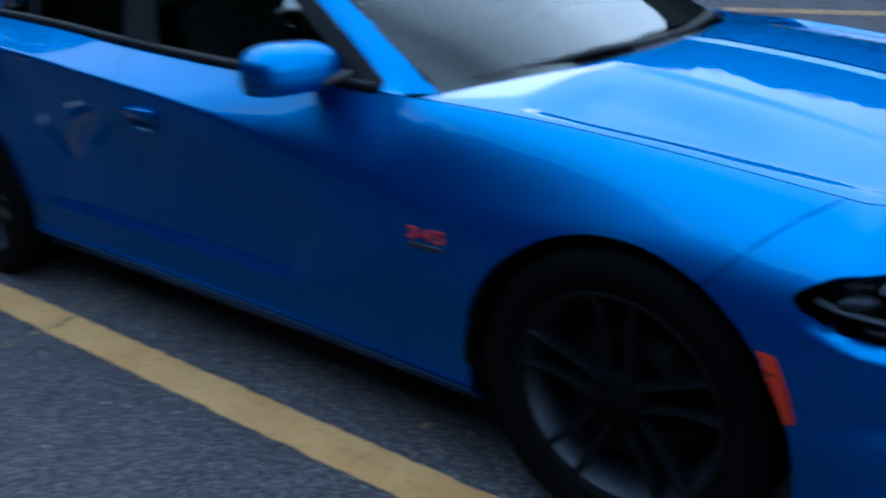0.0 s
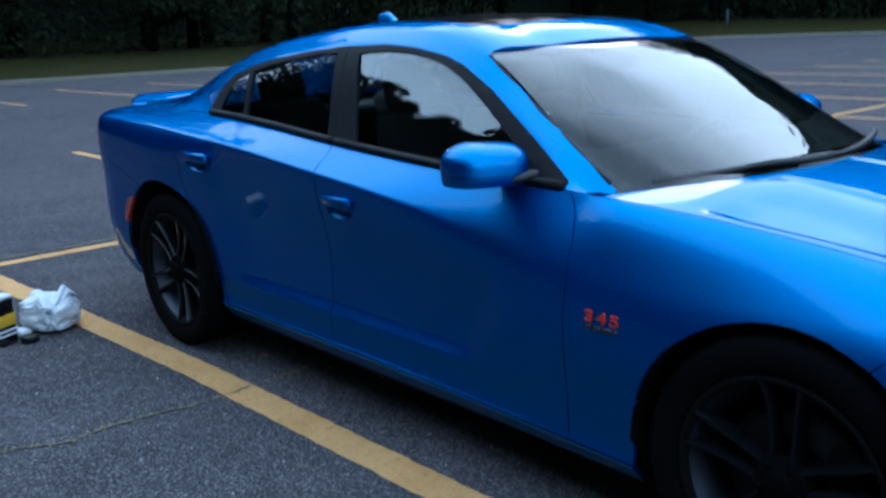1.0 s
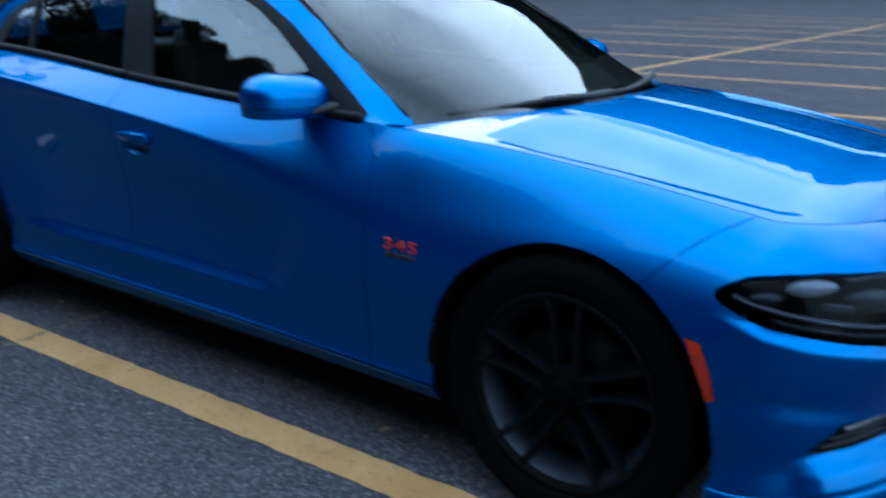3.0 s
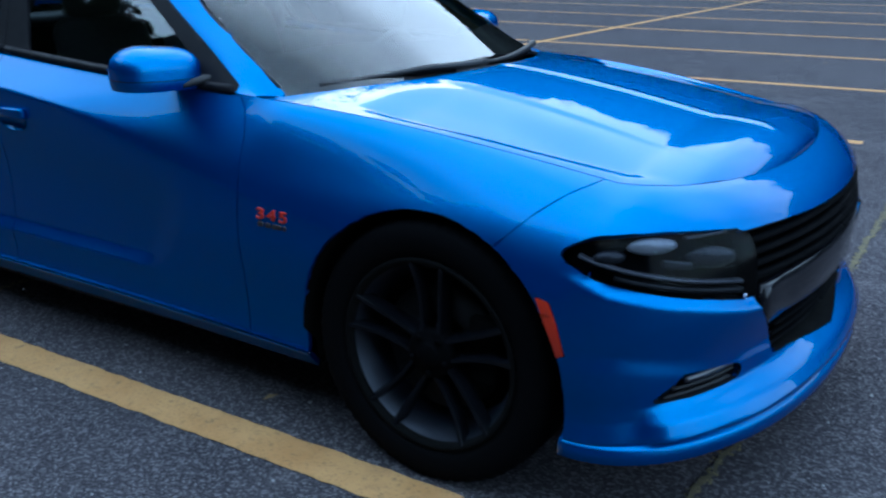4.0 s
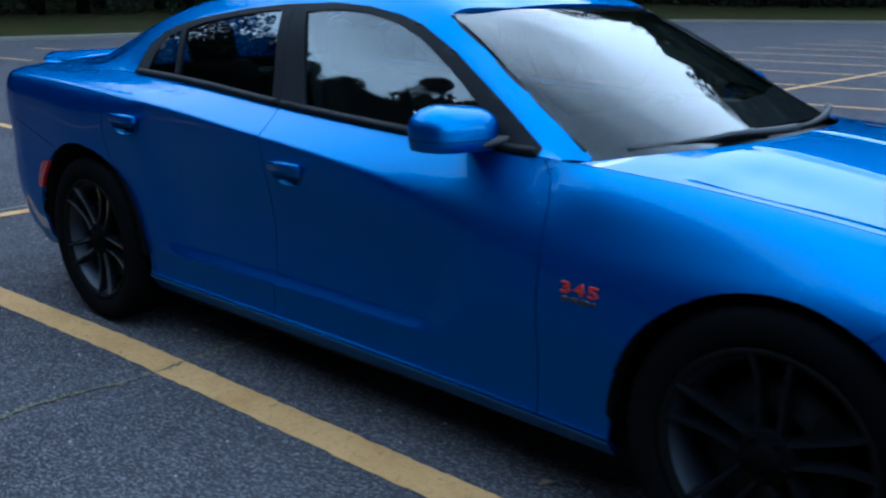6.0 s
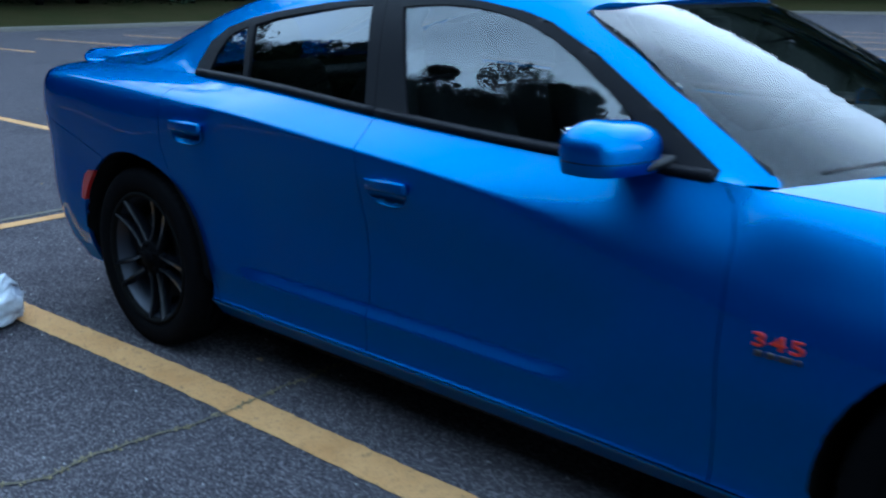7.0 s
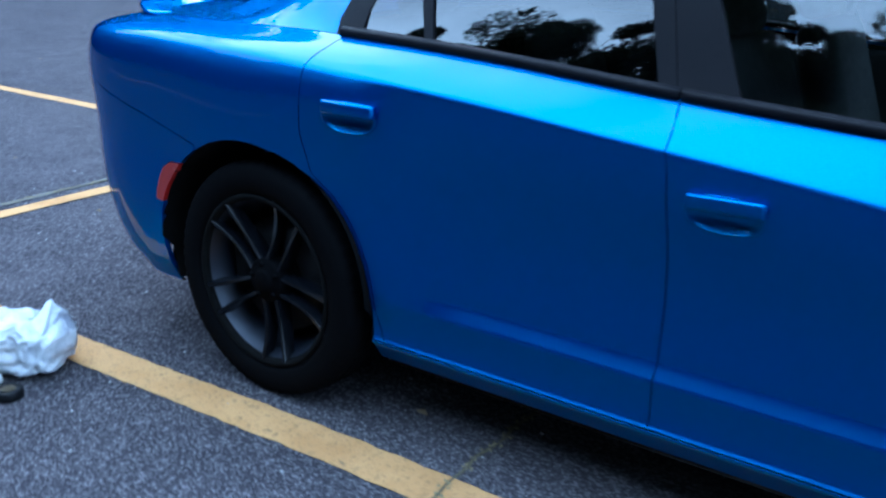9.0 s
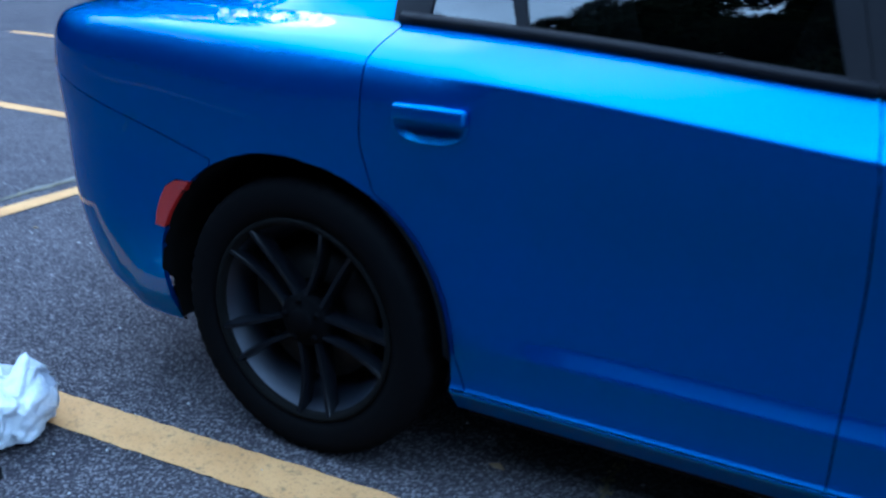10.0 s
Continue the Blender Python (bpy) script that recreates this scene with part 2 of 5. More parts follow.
# each line: widths and heights at the stations, then (x, z) of its middle at the nose and at the tail
LINES = {
    "sill_bottom": ([.86, .86, .848, .846, .846, .846, .848, .855, .862, .89, .90], [.25, .235, .212, .212, .212, .211, .210, .208, .206, .205, .21], (2.325, .225), (-2.44, .30)),
    "sill_top": ([.90, .900, .894, .893, .893, .894, .898, .906, .918, .935, .948], [.33, .29, .276, .276, .276, .276, .274, .270, .266, .262, .262], (2.345, .285), (-2.52, .37)),
    "door_foot": ([.915, .908, .886, .884, .884, .885, .890, .899, .912, .945, .942], [.39, .34, .290, .289, .289, .289, .287, .284, .282, .30, .31], (2.305, .365), (-2.56, .43)),
    "low_line": ([.93, .935, .904, .892, .891, .892, .898, .909, .925, .957, .955], [.48, .45, .43, .425, .42, .42, .42, .42, .41, .42, .42], (2.325, .46), (-2.59, .52)),
    "middle": ([.93, .945, .908, .890, .888, .893, .908, .928, .947, .962, .955], [.70, .67, .65, .64, .635, .625, .615, .60, .59, .60, .57], (2.35, .58), (-2.63, .76)),
    "crease": ([.912, .918, .918, .920, .923, .922, .910, .906, .907, .908, .89], [1.05, 1.035, 1.006, .977, .939, .900, .845, .785, .775, .774, .749], (2.315, .735), (-2.60, 1.03)),
    "belt": ([.73, .735, .755, .775, .795, .806, .815, .818, .79, .765, .72], [1.085, 1.085, 1.075, 1.055, 1.025, 1.0, .98, .97, .945, .90, .84], (2.20, .812), (-2.50, 1.075)),
}
NAMES = list(LINES)
X_NOSE, X_TAIL = 1.95, -1.98
NOSE_N, TAIL_N = 2.05, 2.8


def line_points(name, side_x, n_end):
    """The whole run of one line from the tail's middle round the side to the nose's middle: array of x, width, z."""
    w, z, nose, tail = LINES[name]
    ws, zs = fair(STATIONS, w, side_x), fair(STATIONS, z, side_x)
    out = []
    for (xe, ze), x0, w0, z0, n in ((tail, X_TAIL, ws[0], zs[0], TAIL_N), (nose, X_NOSE, ws[-1], zs[-1], NOSE_N)):
        s = np.linspace(0, 1, n_end + 1)[1:]
        a, b = np.sin(s * math.pi / 2) ** (2 / n), np.abs(np.cos(s * math.pi / 2)) ** (2 / n)
        b[-1] = 0
        ease = s * s * (3 - 2 * s)
        out.append(np.stack([x0 + (xe - x0) * a, w0 * b, z0 + (ze - z0) * ease], 1))
    side = np.stack([side_x, ws, zs], 1)
    return np.concatenate([out[0][::-1], side, out[1]])


def hermite_rows(rows, creases, steps, before=None, after=None):
    """Joins rows of points (rows x columns x 3) by smooth strips; creases: 0 smooth to 1 sharp, by row (numbers or columns)."""
    P = [before] * (before is not None) + list(rows) + [after] * (after is not None)
    k0 = 1 if before is not None else 0
    n = len(rows)
    dist = lambda a, b: np.maximum(np.linalg.norm(a - b, axis=1, keepdims=True), 1e-5)
    out = []
    tl, tr = [], []
    for i in range(n):
        k = k0 + i
        p = P[k]
        prv = P[k - 1] if k > 0 else None
        nxt = P[k + 1] if k + 1 < len(P) else None
        if prv is None:
            t = (nxt - p) / dist(nxt, p)
            l = r = t
        elif nxt is None:
            t = (p - prv) / dist(p, prv)
            l = r = t
        else:
            d0, d1 = dist(p, prv), dist(nxt, p)
            a, b = (p - prv) / d0, (nxt - p) / d1
            t = (a * d1 + b * d0) / (d0 + d1)
            c = np.asarray(creases[i], float).reshape(-1, 1)
            l, r = t * (1 - c) + a * c, t * (1 - c) + b * c
        tl.append(l), tr.append(r)
    for i in range(n - 1):
        a, b = rows[i], rows[i + 1]
        d = dist(a, b)
        for j in range(steps[i] + (i == n - 2)):
            s = j / steps[i]
            out.append((1 + 2 * s) * (1 - s) ** 2 * a + s * (1 - s) ** 2 * d * tr[i] + s * s * (3 - 2 * s) * b + s * s * (s - 1) * d * tl[i + 1])
    return np.array(out)


def grid_bm(G, side=-1, flip=False):
    """A bmesh from a grid of x, width, z; side -1 is the car's right."""
    bm = bmesh.new()
    R, C = G.shape[:2]
    vs = [[bm.verts.new((p[0], side * p[1], p[2])) for p in row] for row in G]
    for i in range(R - 1):
        for j in range(C - 1):
            q = [vs[i][j], vs[i][j + 1], vs[i + 1][j + 1], vs[i + 1][j]]
            if (side > 0) != flip:
                q.reverse()
            bm.faces.new(q)
    bmesh.ops.remove_doubles(bm, verts=bm.verts[:], dist=2e-4)
    return bm


SIDE_X = np.linspace(X_TAIL, X_NOSE, 164)
N_END = 26
RUN = {k: line_points(k, SIDE_X, N_END) for k in NAMES}

# ---- cabin: rail of the side windows, edge of the roof, middle ----
CAB_X = np.array([-2.1, -1.75, -1.4, -1.1, -0.8, -0.45, -0.06, 0.2, 0.4, 0.63, 0.82, 0.95, 1.15])
RAIL_W = [.60, .61, .62, .62, .61, .60, .605, .635, .675, .735, .785, .80, .80]
RAIL_Z = [1.03, 1.125, 1.235, 1.30, 1.345, 1.375, 1.365, 1.312, 1.235, 1.11, .99, .91, .80]
EDGE_W = [.55, .55, .55, .55, .545, .54, .545, .57, .605, .66, .71, .73, .74]
EDGE_Z = [1.07, 1.18, 1.295, 1.36, 1.395, 1.42, 1.415, 1.37, 1.295, 1.17, 1.05, .96, .85]
MID_Z = [1.06, 1.20, 1.33, 1.40, 1.445, 1.468, 1.46, 1.425, 1.345, 1.215, 1.10, 1.03, .92]


def cabin_grid(n=110, x0=-2.08, x1=1.13):
    xs = np.linspace(x0, x1, n)
    one = np.ones(n)
    f = lambda v: fair(CAB_X, v, xs, 0.07)
    bw, bz = fair(STATIONS, LINES["belt"][0], xs), fair(STATIONS, LINES["belt"][1], xs)
    cw, cz = fair(STATIONS, LINES["crease"][0], xs), fair(STATIONS, LINES["crease"][1], xs)
    P = lambda w, z: np.stack([xs, w, z], 1)
    rw, rz, ew, ez, mz = f(RAIL_W), f(RAIL_Z), f(EDGE_W), f(EDGE_Z), f(MID_Z)
    rows = [P(bw, bz), P(rw, rz), P(ew, ez), P(ew * 0.55, ez + (mz - ez) * 0.72), P(0 * one, mz)]
    sharp = np.clip((xs + 1.45) / 0.1, 0, 1)
    return hermite_rows(rows, [sharp, 0.35 * one, 0.2 * one, 0 * one, 0 * one], [14, 6, 8, 8], P(cw, cz), P(-ew * 0.55, ez + (mz - ez) * 0.72))


def body_grid():
    rows = [RUN[k] for k in NAMES]
    x = rows[0][:, 0]
    door = np.clip((x + 1.2) / 0.2, 0, 1) * np.clip((0.52 - x) / 0.45, 0, 1)
    rear = np.clip((-x - 0.9) / 0.3, 0, 1) * np.clip((x + 2.4) / 0.3, 0, 1)
    one = np.ones_like(x)
    flow = step(x, 0.84, 1.02)
    creases = [one, one, one * 0.6, 0.35 * door, 0 * one, np.maximum(0.85 * door, 0.3 * rear), 1 - flow]
    belt = rows[-1]
    way = np.stack([1.35 - belt[:, 0], -belt[:, 1], 0 * one], 1)
    inward = belt + 0.07 * way / np.linalg.norm(way, axis=1, keepdims=True) + np.array([0, 0, 0.010])
    return mould_nose(mould_side(hermite_rows(rows, creases, [4, 8, 20, 26, 30, 12], after=inward)))


def step(v, a, b):
    s = np.clip((v - a) / (b - a), 0, 1)
    return s * s * (3 - 2 * s)


def mould_side(G):
    """The long scoop in the doors: a ledge along its foot, and a rounded front end behind the front wheel."""
    x, w, z = G[..., 0], G[..., 1], G[..., 2]
    top = np.interp(x, STATIONS, LINES["crease"][1])
    front = np.interp(z, [.38, .42, .48, .59, .70, .77, .85], [.46, .50, .565, .63, .66, .64, .50])
    u = np.clip((z - .400) / .042, 0, 1)
    inside = u * (1.3 - 0.3 * u) * (1 - step(z, .50, top - .04)) * step(front - x, -.02, .12) * step(x, -1.12, -.80)
    G[..., 1] = w - 0.0215 * inside * (w > 0.8)
    return G


def mould_nose(G):
    """The ledges of the front bumper: under the lamps, above and below the fog pockets."""
    x, w, z = G[..., 0], G[..., 1], G[..., 2]
    tau = (x - w) * math.sqrt(0.5)
    za = np.interp(tau, [.69, .777, .979, 1.195, 1.8], [.668, .632, .597, .552, .540])
    zb = np.interp(tau, [.69, .81, .99, 1.16, 1.4], [.484, .494, .46, .402, .36])
    u = np.clip((z - zb) / (za - zb), 0, 1)
    d = -0.006 + 0.024 * u
    d = np.where(z > za, 0.018 * (1 - step(z, za, za + 0.018)), d)
    d = np.where(z < zb, 0.003 - 0.009 * step(z, zb - 0.05, zb), d)
    d = d * step(tau, 0.66, 0.78) * (1 - step(tau, 1.20, 1.34)) * step(z, 0.34, 0.40)
    d = d + 0.036 * np.clip((0.354 - z) / 0.036, 0, 1) * step(z, 0.262, 0.278) * step(tau, 0.86, 0.92)
    nx, nw = np.maximum(x - 1.75, 0.0) / 0.55, w / 0.93
    ln = np.maximum(np.hypot(nx, nw), 1e-6)
    d = d * (x > 1.93)
    G[..., 0] += d * nx / ln
    G[..., 1] += np.where(w > 1e-4, d * nw / ln, 0)
    return G


def hood_rear(y):
    """Where the hood ends under the windscreen."""
    return 1.225 - 0.31 * (np.abs(y) / 0.8) ** 2


def deck_grid(front):
    """Hood (front) or boot lid: height over the plan inside the belt line."""
    run = RUN["belt"]
    run = run[run[:, 0] > 0.925] if front else run[run[:, 0] < -1.5][::-1]
    zx = np.argsort(run[:, 0])
    s = np.linspace(0, 1, 90)
    rows = []
    for q in s[::-1]:
        crown = 0.055 if front else 0.03
        x, w, z = run[:, 0], run[:, 1], run[:, 2]
        if front:
            # the rear edge bows forward along the windscreen
            x = np.where(x < 1.7, x + (hood_rear(q * w) - 0.925) * (1.7 - x) / 0.775, x)
            z = np.interp(x, run[zx, 0], run[zx, 2])
        z2 = z + crown * (1 - q ** 2) * np.clip(w / 0.6, 0, 1)
        if front:
            bump = step(x, 1.16, 1.34) * np.clip((2.14 - x) / 0.7, 0, 1)
            edge = 0.345 + 0.10 * (x - 1.2)
            rim = np.interp(x, [1.2, 1.4, 1.7, 2.04], [.765, .757, .733, .672])
            g = np.clip((rim - q * w) / 0.045, 0, 1) * np.clip((q * w - edge) / 0.26, 0, 1)
            d = np.clip((edge - q * w) / 0.03 + 1, 0, 1)
            z2 = z2 - 0.0135 * g * g * (3 - 2 * g) * bump + 0.006 * d * d * (3 - 2 * d) * bump
            z2 = z2 + 0.005 * np.exp(-((q * w) / 0.022) ** 2) * step(x, 1.1, 1.3) * (1 - step(x, 2.05, 2.18))
        rows.append(np.stack([x, w * q, z2], 1))
    return np.array(rows)




# ---- cutting the skin into panels ----
def cut(bm, poly, a, b, keep=None):
    """Cuts the faces along the outline poly, seen in the plane of the unit vectors a and b. Returns the faces inside."""
    a, b = Vector(a), Vector(b)
    xs, ys = [p[0] for p in poly], [p[1] for p in poly]
    lo, hi = (min(xs) - 0.06, min(ys) - 0.06), (max(xs) + 0.06, max(ys) + 0.06)

    def near(f):
        if keep and not keep(f):
            return False
        for v in f.verts:
            p, q = v.co.dot(a), v.co.dot(b)
            if lo[0] < p < hi[0] and lo[1] < q < hi[1]:
                return True
        return False

    bm.normal_update()
    pool = {f for f in bm.faces if near(f)}
    n = len(poly)
    for i in range(n):
        (x0, y0), (x1, y1) = poly[i], poly[(i + 1) % n]
        dx, dy = x1 - x0, y1 - y0
        ln = math.hypot(dx, dy)
        if ln < 1e-6:
            continue
        tx, ty = dx / ln, dy / ln
        pick = []
        for f in pool:
            if not f.is_valid:
                continue
            s = [((v.co.dot(a) - x0) * tx + (v.co.dot(b) - y0) * ty, (v.co.dot(a) - x0) * -ty + (v.co.dot(b) - y0) * tx) for v in f.verts]
            if max(u for u, _ in s) > -1e-4 and min(u for u, _ in s) < ln + 1e-4 and max(d for _, d in s) > 1e-6 and min(d for _, d in s) < -1e-6:
                pick.append(f)
        if not pick:
            continue
        # vertices that all but touch the line are drawn onto it
        flat = a * -ty + b * tx
        for v in {v for f in pick for v in f.verts}:
            u, d = (v.co.dot(a) - x0) * tx + (v.co.dot(b) - y0) * ty, (v.co.dot(a) - x0) * -ty + (v.co.dot(b) - y0) * tx
            if 1e-6 < abs(d) < 0.0045 and -0.001 < u < ln + 0.001 and v.normal.length > 0.5:
                g = flat - v.normal * flat.dot(v.normal)
                if g.dot(flat) > 0.25:
                    v.co -= g * (d / g.dot(flat))
        geom = list({e for f in pick for e in f.edges}) + list({v for f in pick for v in f.verts}) + pick
        res = bmesh.ops.bisect_plane(bm, geom=geom, dist=1e-6, plane_co=a * x0 + b * y0, plane_no=a * -ty + b * tx)
        pool = {f for f in pool if f.is_valid} | {g for g in res["geom"] if isinstance(g, bmesh.types.BMFace)}

    def inside(f):
        c = f.calc_center_median()
        p, q = c.dot(a), c.dot(b)
        odd = False
        for i in range(n):
            (x0, y0), (x1, y1) = poly[i], poly[(i + 1) % n]
            if (y0 > q) != (y1 > q) and p < (x1 - x0) * (q - y0) / (y1 - y0) + x0:
                odd = not odd
        return odd

    return {f for f in pool if f.is_valid and inside(f)}


XA, YA, ZA = (1, 0, 0), (0, 1, 0), (0, 0, 1)
TAU = (math.sqrt(0.5), math.sqrt(0.5), 0)


def lift(faces):
    """Takes faces out as plain lists of points and corners."""
    ids, pts, out = {}, [], []
    for f in faces:
        row = []
        for v in f.verts:
            if v.index not in ids:
                ids[v.index] = len(pts)
                pts.append(v.co.copy())
            row.append(ids[v.index])
        out.append(row)
    return pts, out


def largest(piece):
    """The largest connected piece alone."""
    pts, faces = piece
    tag = list(range(len(pts)))

    def find(i):
        while tag[i] != i:
            tag[i] = tag[tag[i]]
            i = tag[i]
        return i

    for f in faces:
        for k in f[1:]:
            tag[find(k)] = find(f[0])
    count = {}
    for f in faces:
        count[find(f[0])] = count.get(find(f[0]), 0) + 1
    best = max(count, key=count.get)
    return pts, [f for f in faces if find(f[0]) == best]


def build(piece, both=False, mirror=False, sink=0.0):
    """A bmesh from lifted lists: as it is, mirrored to the left side, or both halves joined."""
    pts, faces = piece
    bm = bmesh.new()
    for m in ((1, -1) if both else ((-1,) if mirror else (1,))):
        vs = [bm.verts.new((p.x, m * p.y, p.z)) for p in pts]
        for f in faces:
            q = [vs[i] for i in f]
            if m < 0:
                q.reverse()
            try:
                bm.faces.new(q)
            except ValueError:
                pass
    bmesh.ops.remove_doubles(bm, verts=bm.verts[:], dist=3e-4)
    bm.normal_update()
    if sink:
        moves = [(v, v.normal.copy()) for v in bm.verts]
        for v, n in moves:
            v.co -= n * sink
    return bm


def flange(bm, gap=0.002, depth=0.016):
    """Draws the border in by half a shut line and folds it inward."""
    rim = list({v for e in bm.edges if len(e.link_faces) == 1 for v in e.verts})
    bmesh.ops.remove_doubles(bm, verts=rim, dist=0.0012)
    bmesh.ops.dissolve_degenerate(bm, edges=bm.edges[:], dist=0.0004)
    bm.normal_update()
    edge = [e for e in bm.edges if len(e.link_faces) == 1]
    shift, norm = {}, {}
    for e in edge:
        f = e.link_faces[0]
        t = (e.verts[1].co - e.verts[0].co).normalized()
        d = f.normal.cross(t)
        if d.dot(f.calc_center_median() - e.verts[0].co) < 0:
            d.negate()
        for v in e.verts:
            shift[v] = shift.get(v, Vector()) + d
            norm[v] = v.normal.copy()
    was = {v: v.co.copy() for v in shift}
    facing = {f: f.normal.copy() for v in shift for f in v.link_faces}
    for v, d in shift.items():
        if d.length > 1e-6:
            v.co += d.normalized() * gap
    for _ in range(3):
        bm.normal_update()
        for f, n in facing.items():
            if f.normal.dot(n) < 0.8:
                for v in f.verts:
                    if v in was:
                        v.co = was[v]
    bm.normal_update()
    for e in edge:
        e.smooth = False
    res = bmesh.ops.extrude_edge_only(bm, edges=edge)
    back = {}
    for g in res["geom"]:
        if isinstance(g, bmesh.types.BMVert):
            near_v = min((e.other_vert(g) for e in g.link_edges if e.other_vert(g) in norm), key=lambda o: (o.co - g.co).length, default=None)
            if near_v is not None:
                back[g] = norm[near_v]
    for g, n in back.items():
        g.co -= n * depth
    return bm


def one_piece(bm):
    """Drops all but the largest connected piece."""
    seen, best = set(), []
    for f in bm.faces:
        if f in seen:
            continue
        stack, group = [f], []
        seen.add(f)
        while stack:
            g = stack.pop()
            group.append(g)
            for e in g.edges:
                for h in e.link_faces:
                    if h not in seen:
                        seen.add(h)
                        stack.append(h)
        if len(group) > len(best):
            best = group
    keep = set(best)
    bmesh.ops.delete(bm, geom=[f for f in bm.faces if f not in keep], context="FACES")
    bmesh.ops.delete(bm, geom=[v for v in bm.verts if not v.link_faces], context="VERTS")
    return bm


def ellipse(cx, cz, rx, rz, lo=0.02, n=26):
    """A wheel arch: half an ellipse with straight feet."""
    top = [(cx + rx * math.cos(t), cz + rz * math.sin(t)) for t in np.linspace(0, math.pi, n)]
    return [(cx + rx, lo)] + top + [(cx - rx, lo)]


def curve(pts, n=6, closed=True):
    """A rounded outline through the points."""
    P = [Vector(p) for p in pts]
    out = []
    m = len(P)
    for i in range(m if closed else m - 1):
        p0, p1, p2, p3 = (P[(i + k) % m] if closed else P[min(max(i + k, 0), m - 1)] for k in (-1, 0, 1, 2))
        for j in range(n):
            s = j / n
            q = 0.5 * (2 * p1 + (p2 - p0) * s + (2 * p0 - 5 * p1 + 4 * p2 - p3) * s * s + (3 * p1 - p0 - 3 * p2 + p3) * s ** 3)
            out.append((q.x, q.y))
    if not closed:
        out.append(tuple(P[-1]))
    return out


FRONT_ARCH = ellipse(1.525, 0.352, 0.41, 0.40)
REAR_ARCH = ellipse(-1.545, 0.38, 0.425, 0.405)
sill = lambda x: float(np.interp(x, STATIONS, LINES["sill_top"][1])) + 0.004

HANDLES = ((-0.162, 0.84), (-1.145, 0.922))
car = new("sedan_car")
tagged(car, "blue metallic four-door sedan with satin black wheels parked on asphalt", "car")


def skin_panels():
    bm = grid_bm(body_grid(), -1)
    drop = cut(bm, FRONT_ARCH, XA, ZA) | cut(bm, REAR_ARCH, XA, ZA)
    bmesh.ops.delete(bm, geom=list(drop), context="FACES")
    drop = set()
    for cx, cz in HANDLES:
        drop |= cut(bm, [(cx - 0.005 + 0.084 * math.copysign(abs(math.cos(t)) ** 0.7, math.cos(t)), cz - 0.024 + 0.040 * math.sin(t)) for t in np.linspace(0, 2 * math.pi, 25)[:-1]], XA, ZA)
    bmesh.ops.delete(bm, geom=list(drop), context="FACES")
    piece, taken = {}, set()

    def take(name, faces):
        faces = {f for f in faces if f.is_valid}
        piece[name] = faces - taken
        taken.update(faces)

    free = lambda f: f not in taken
    front = lambda f: f not in taken and f.calc_center_median().x > 1.6
    lamp = curve([(.694, .706), (.735, .739), (.79, .757), (.93, .762), (1.13, .744), (1.172, .70), (1.174, .60), (1.15, .584), (.985, .615), (.835, .6462), (.748, .6655)], 4)
    grille = [(1.14, .738), (1.24, .737), (1.33, .734), (1.45, .729), (1.55, .726), (1.9, .722), (1.9, .33), (1.66, .335), (1.506, .350), (1.322, .368), (1.285, .42), (1.243, .486), (1.165, .588), (1.158, .66)]
    fog = curve([(.905, .360), (.951, .404), (.99, .424), (1.155, .402), (1.176, .366), (1.12, .356)], 4)
    mark_f = [(1.825 + .03, .605), (1.888, .60), (1.915, .55), (1.936, .478), (1.915, .468), (1.885, .545)]
    mark_r = [(-1.83, .676), (-1.882, .676), (-1.922, .655), (-1.943, .62), (-1.960, .58), (-1.968, .545), (-1.92, .540), (-1.885, .61)]
    order = [("lamp", lamp, TAU, front), ("grille", grille, TAU, front), ("fog", fog, TAU, front)]
    for nm, poly, ax, kp in order:
        take(nm, cut(bm, poly, ax, ZA, kp))
    take("mark_f", cut(bm, mark_f, XA, ZA, free))
    take("mark_r", cut(bm, mark_r, XA, ZA, free))
    bumper_f = [(1.72, .69), (1.766, .733), (1.80, .770), (1.833, .797), (1.864, .821), (1.90, .838), (1.97, .87), (2.6, .95), (2.6, 0), (1.93, 0), (1.93, .30)]
    take("bumper_f", cut(bm, bumper_f, XA, ZA, free))
    bumper_r = [(-1.76, .745), (-2.05, .822), (-2.35, .90), (-2.9, .93), (-2.9, 0), (-1.9, 0)]
    take("bumper_r", cut(bm, bumper_r, XA, ZA, free))
    b_seam = [(-.34, 1.2), (-.328, 1.03), (-.308, .975), (-.293, .90), (-.288, .70), (-.295, .45), (-.30, sill(-.30))]
    f_seam = [(.80, 1.2), (.806, 1.0), (.822, .97), (.86, .925), (.882, .86), (.889, .70), (.887, .45), (.88, sill(.88))]
    take("door_f", cut(bm, b_seam + [(x, sill(x)) for x in (0.0, .4, .8)] + f_seam[::-1], XA, ZA, free))
    arc = [(-1.545 + .438 * math.cos(t), .38 + .418 * math.sin(t)) for t in np.linspace(-0.22, 0.98, 8)]
    take("door_r", cut(bm, [(-1.325, 1.2), (-1.316, 1.03), (-1.318, .95), (-1.325, .84)] + arc[::-1][0:7] + [(-1.08, sill(-1.08))] + [(x, sill(x)) for x in (-.8, -.4)] + b_seam[::-1], XA, ZA, free))
    low = [(x, sill(x)) for x in (-1.2, -.8, -.4, 0.0, .4, .8, 1.16)]
    take("rocker", cut(bm, [(-1.2, 0.0)] + low + [(1.16, 0.0)], XA, ZA, free))
    take("quarter", {f for f in bm.faces if f not in taken and f.calc_center_median().x < -1.0})
    take("fender", {f for f in bm.faces if f not in taken and f.calc_center_median().x > 0.5})
    bm.verts.index_update()
    out = {k: lift(v) for k, v in piece.items()}
    bm.free()
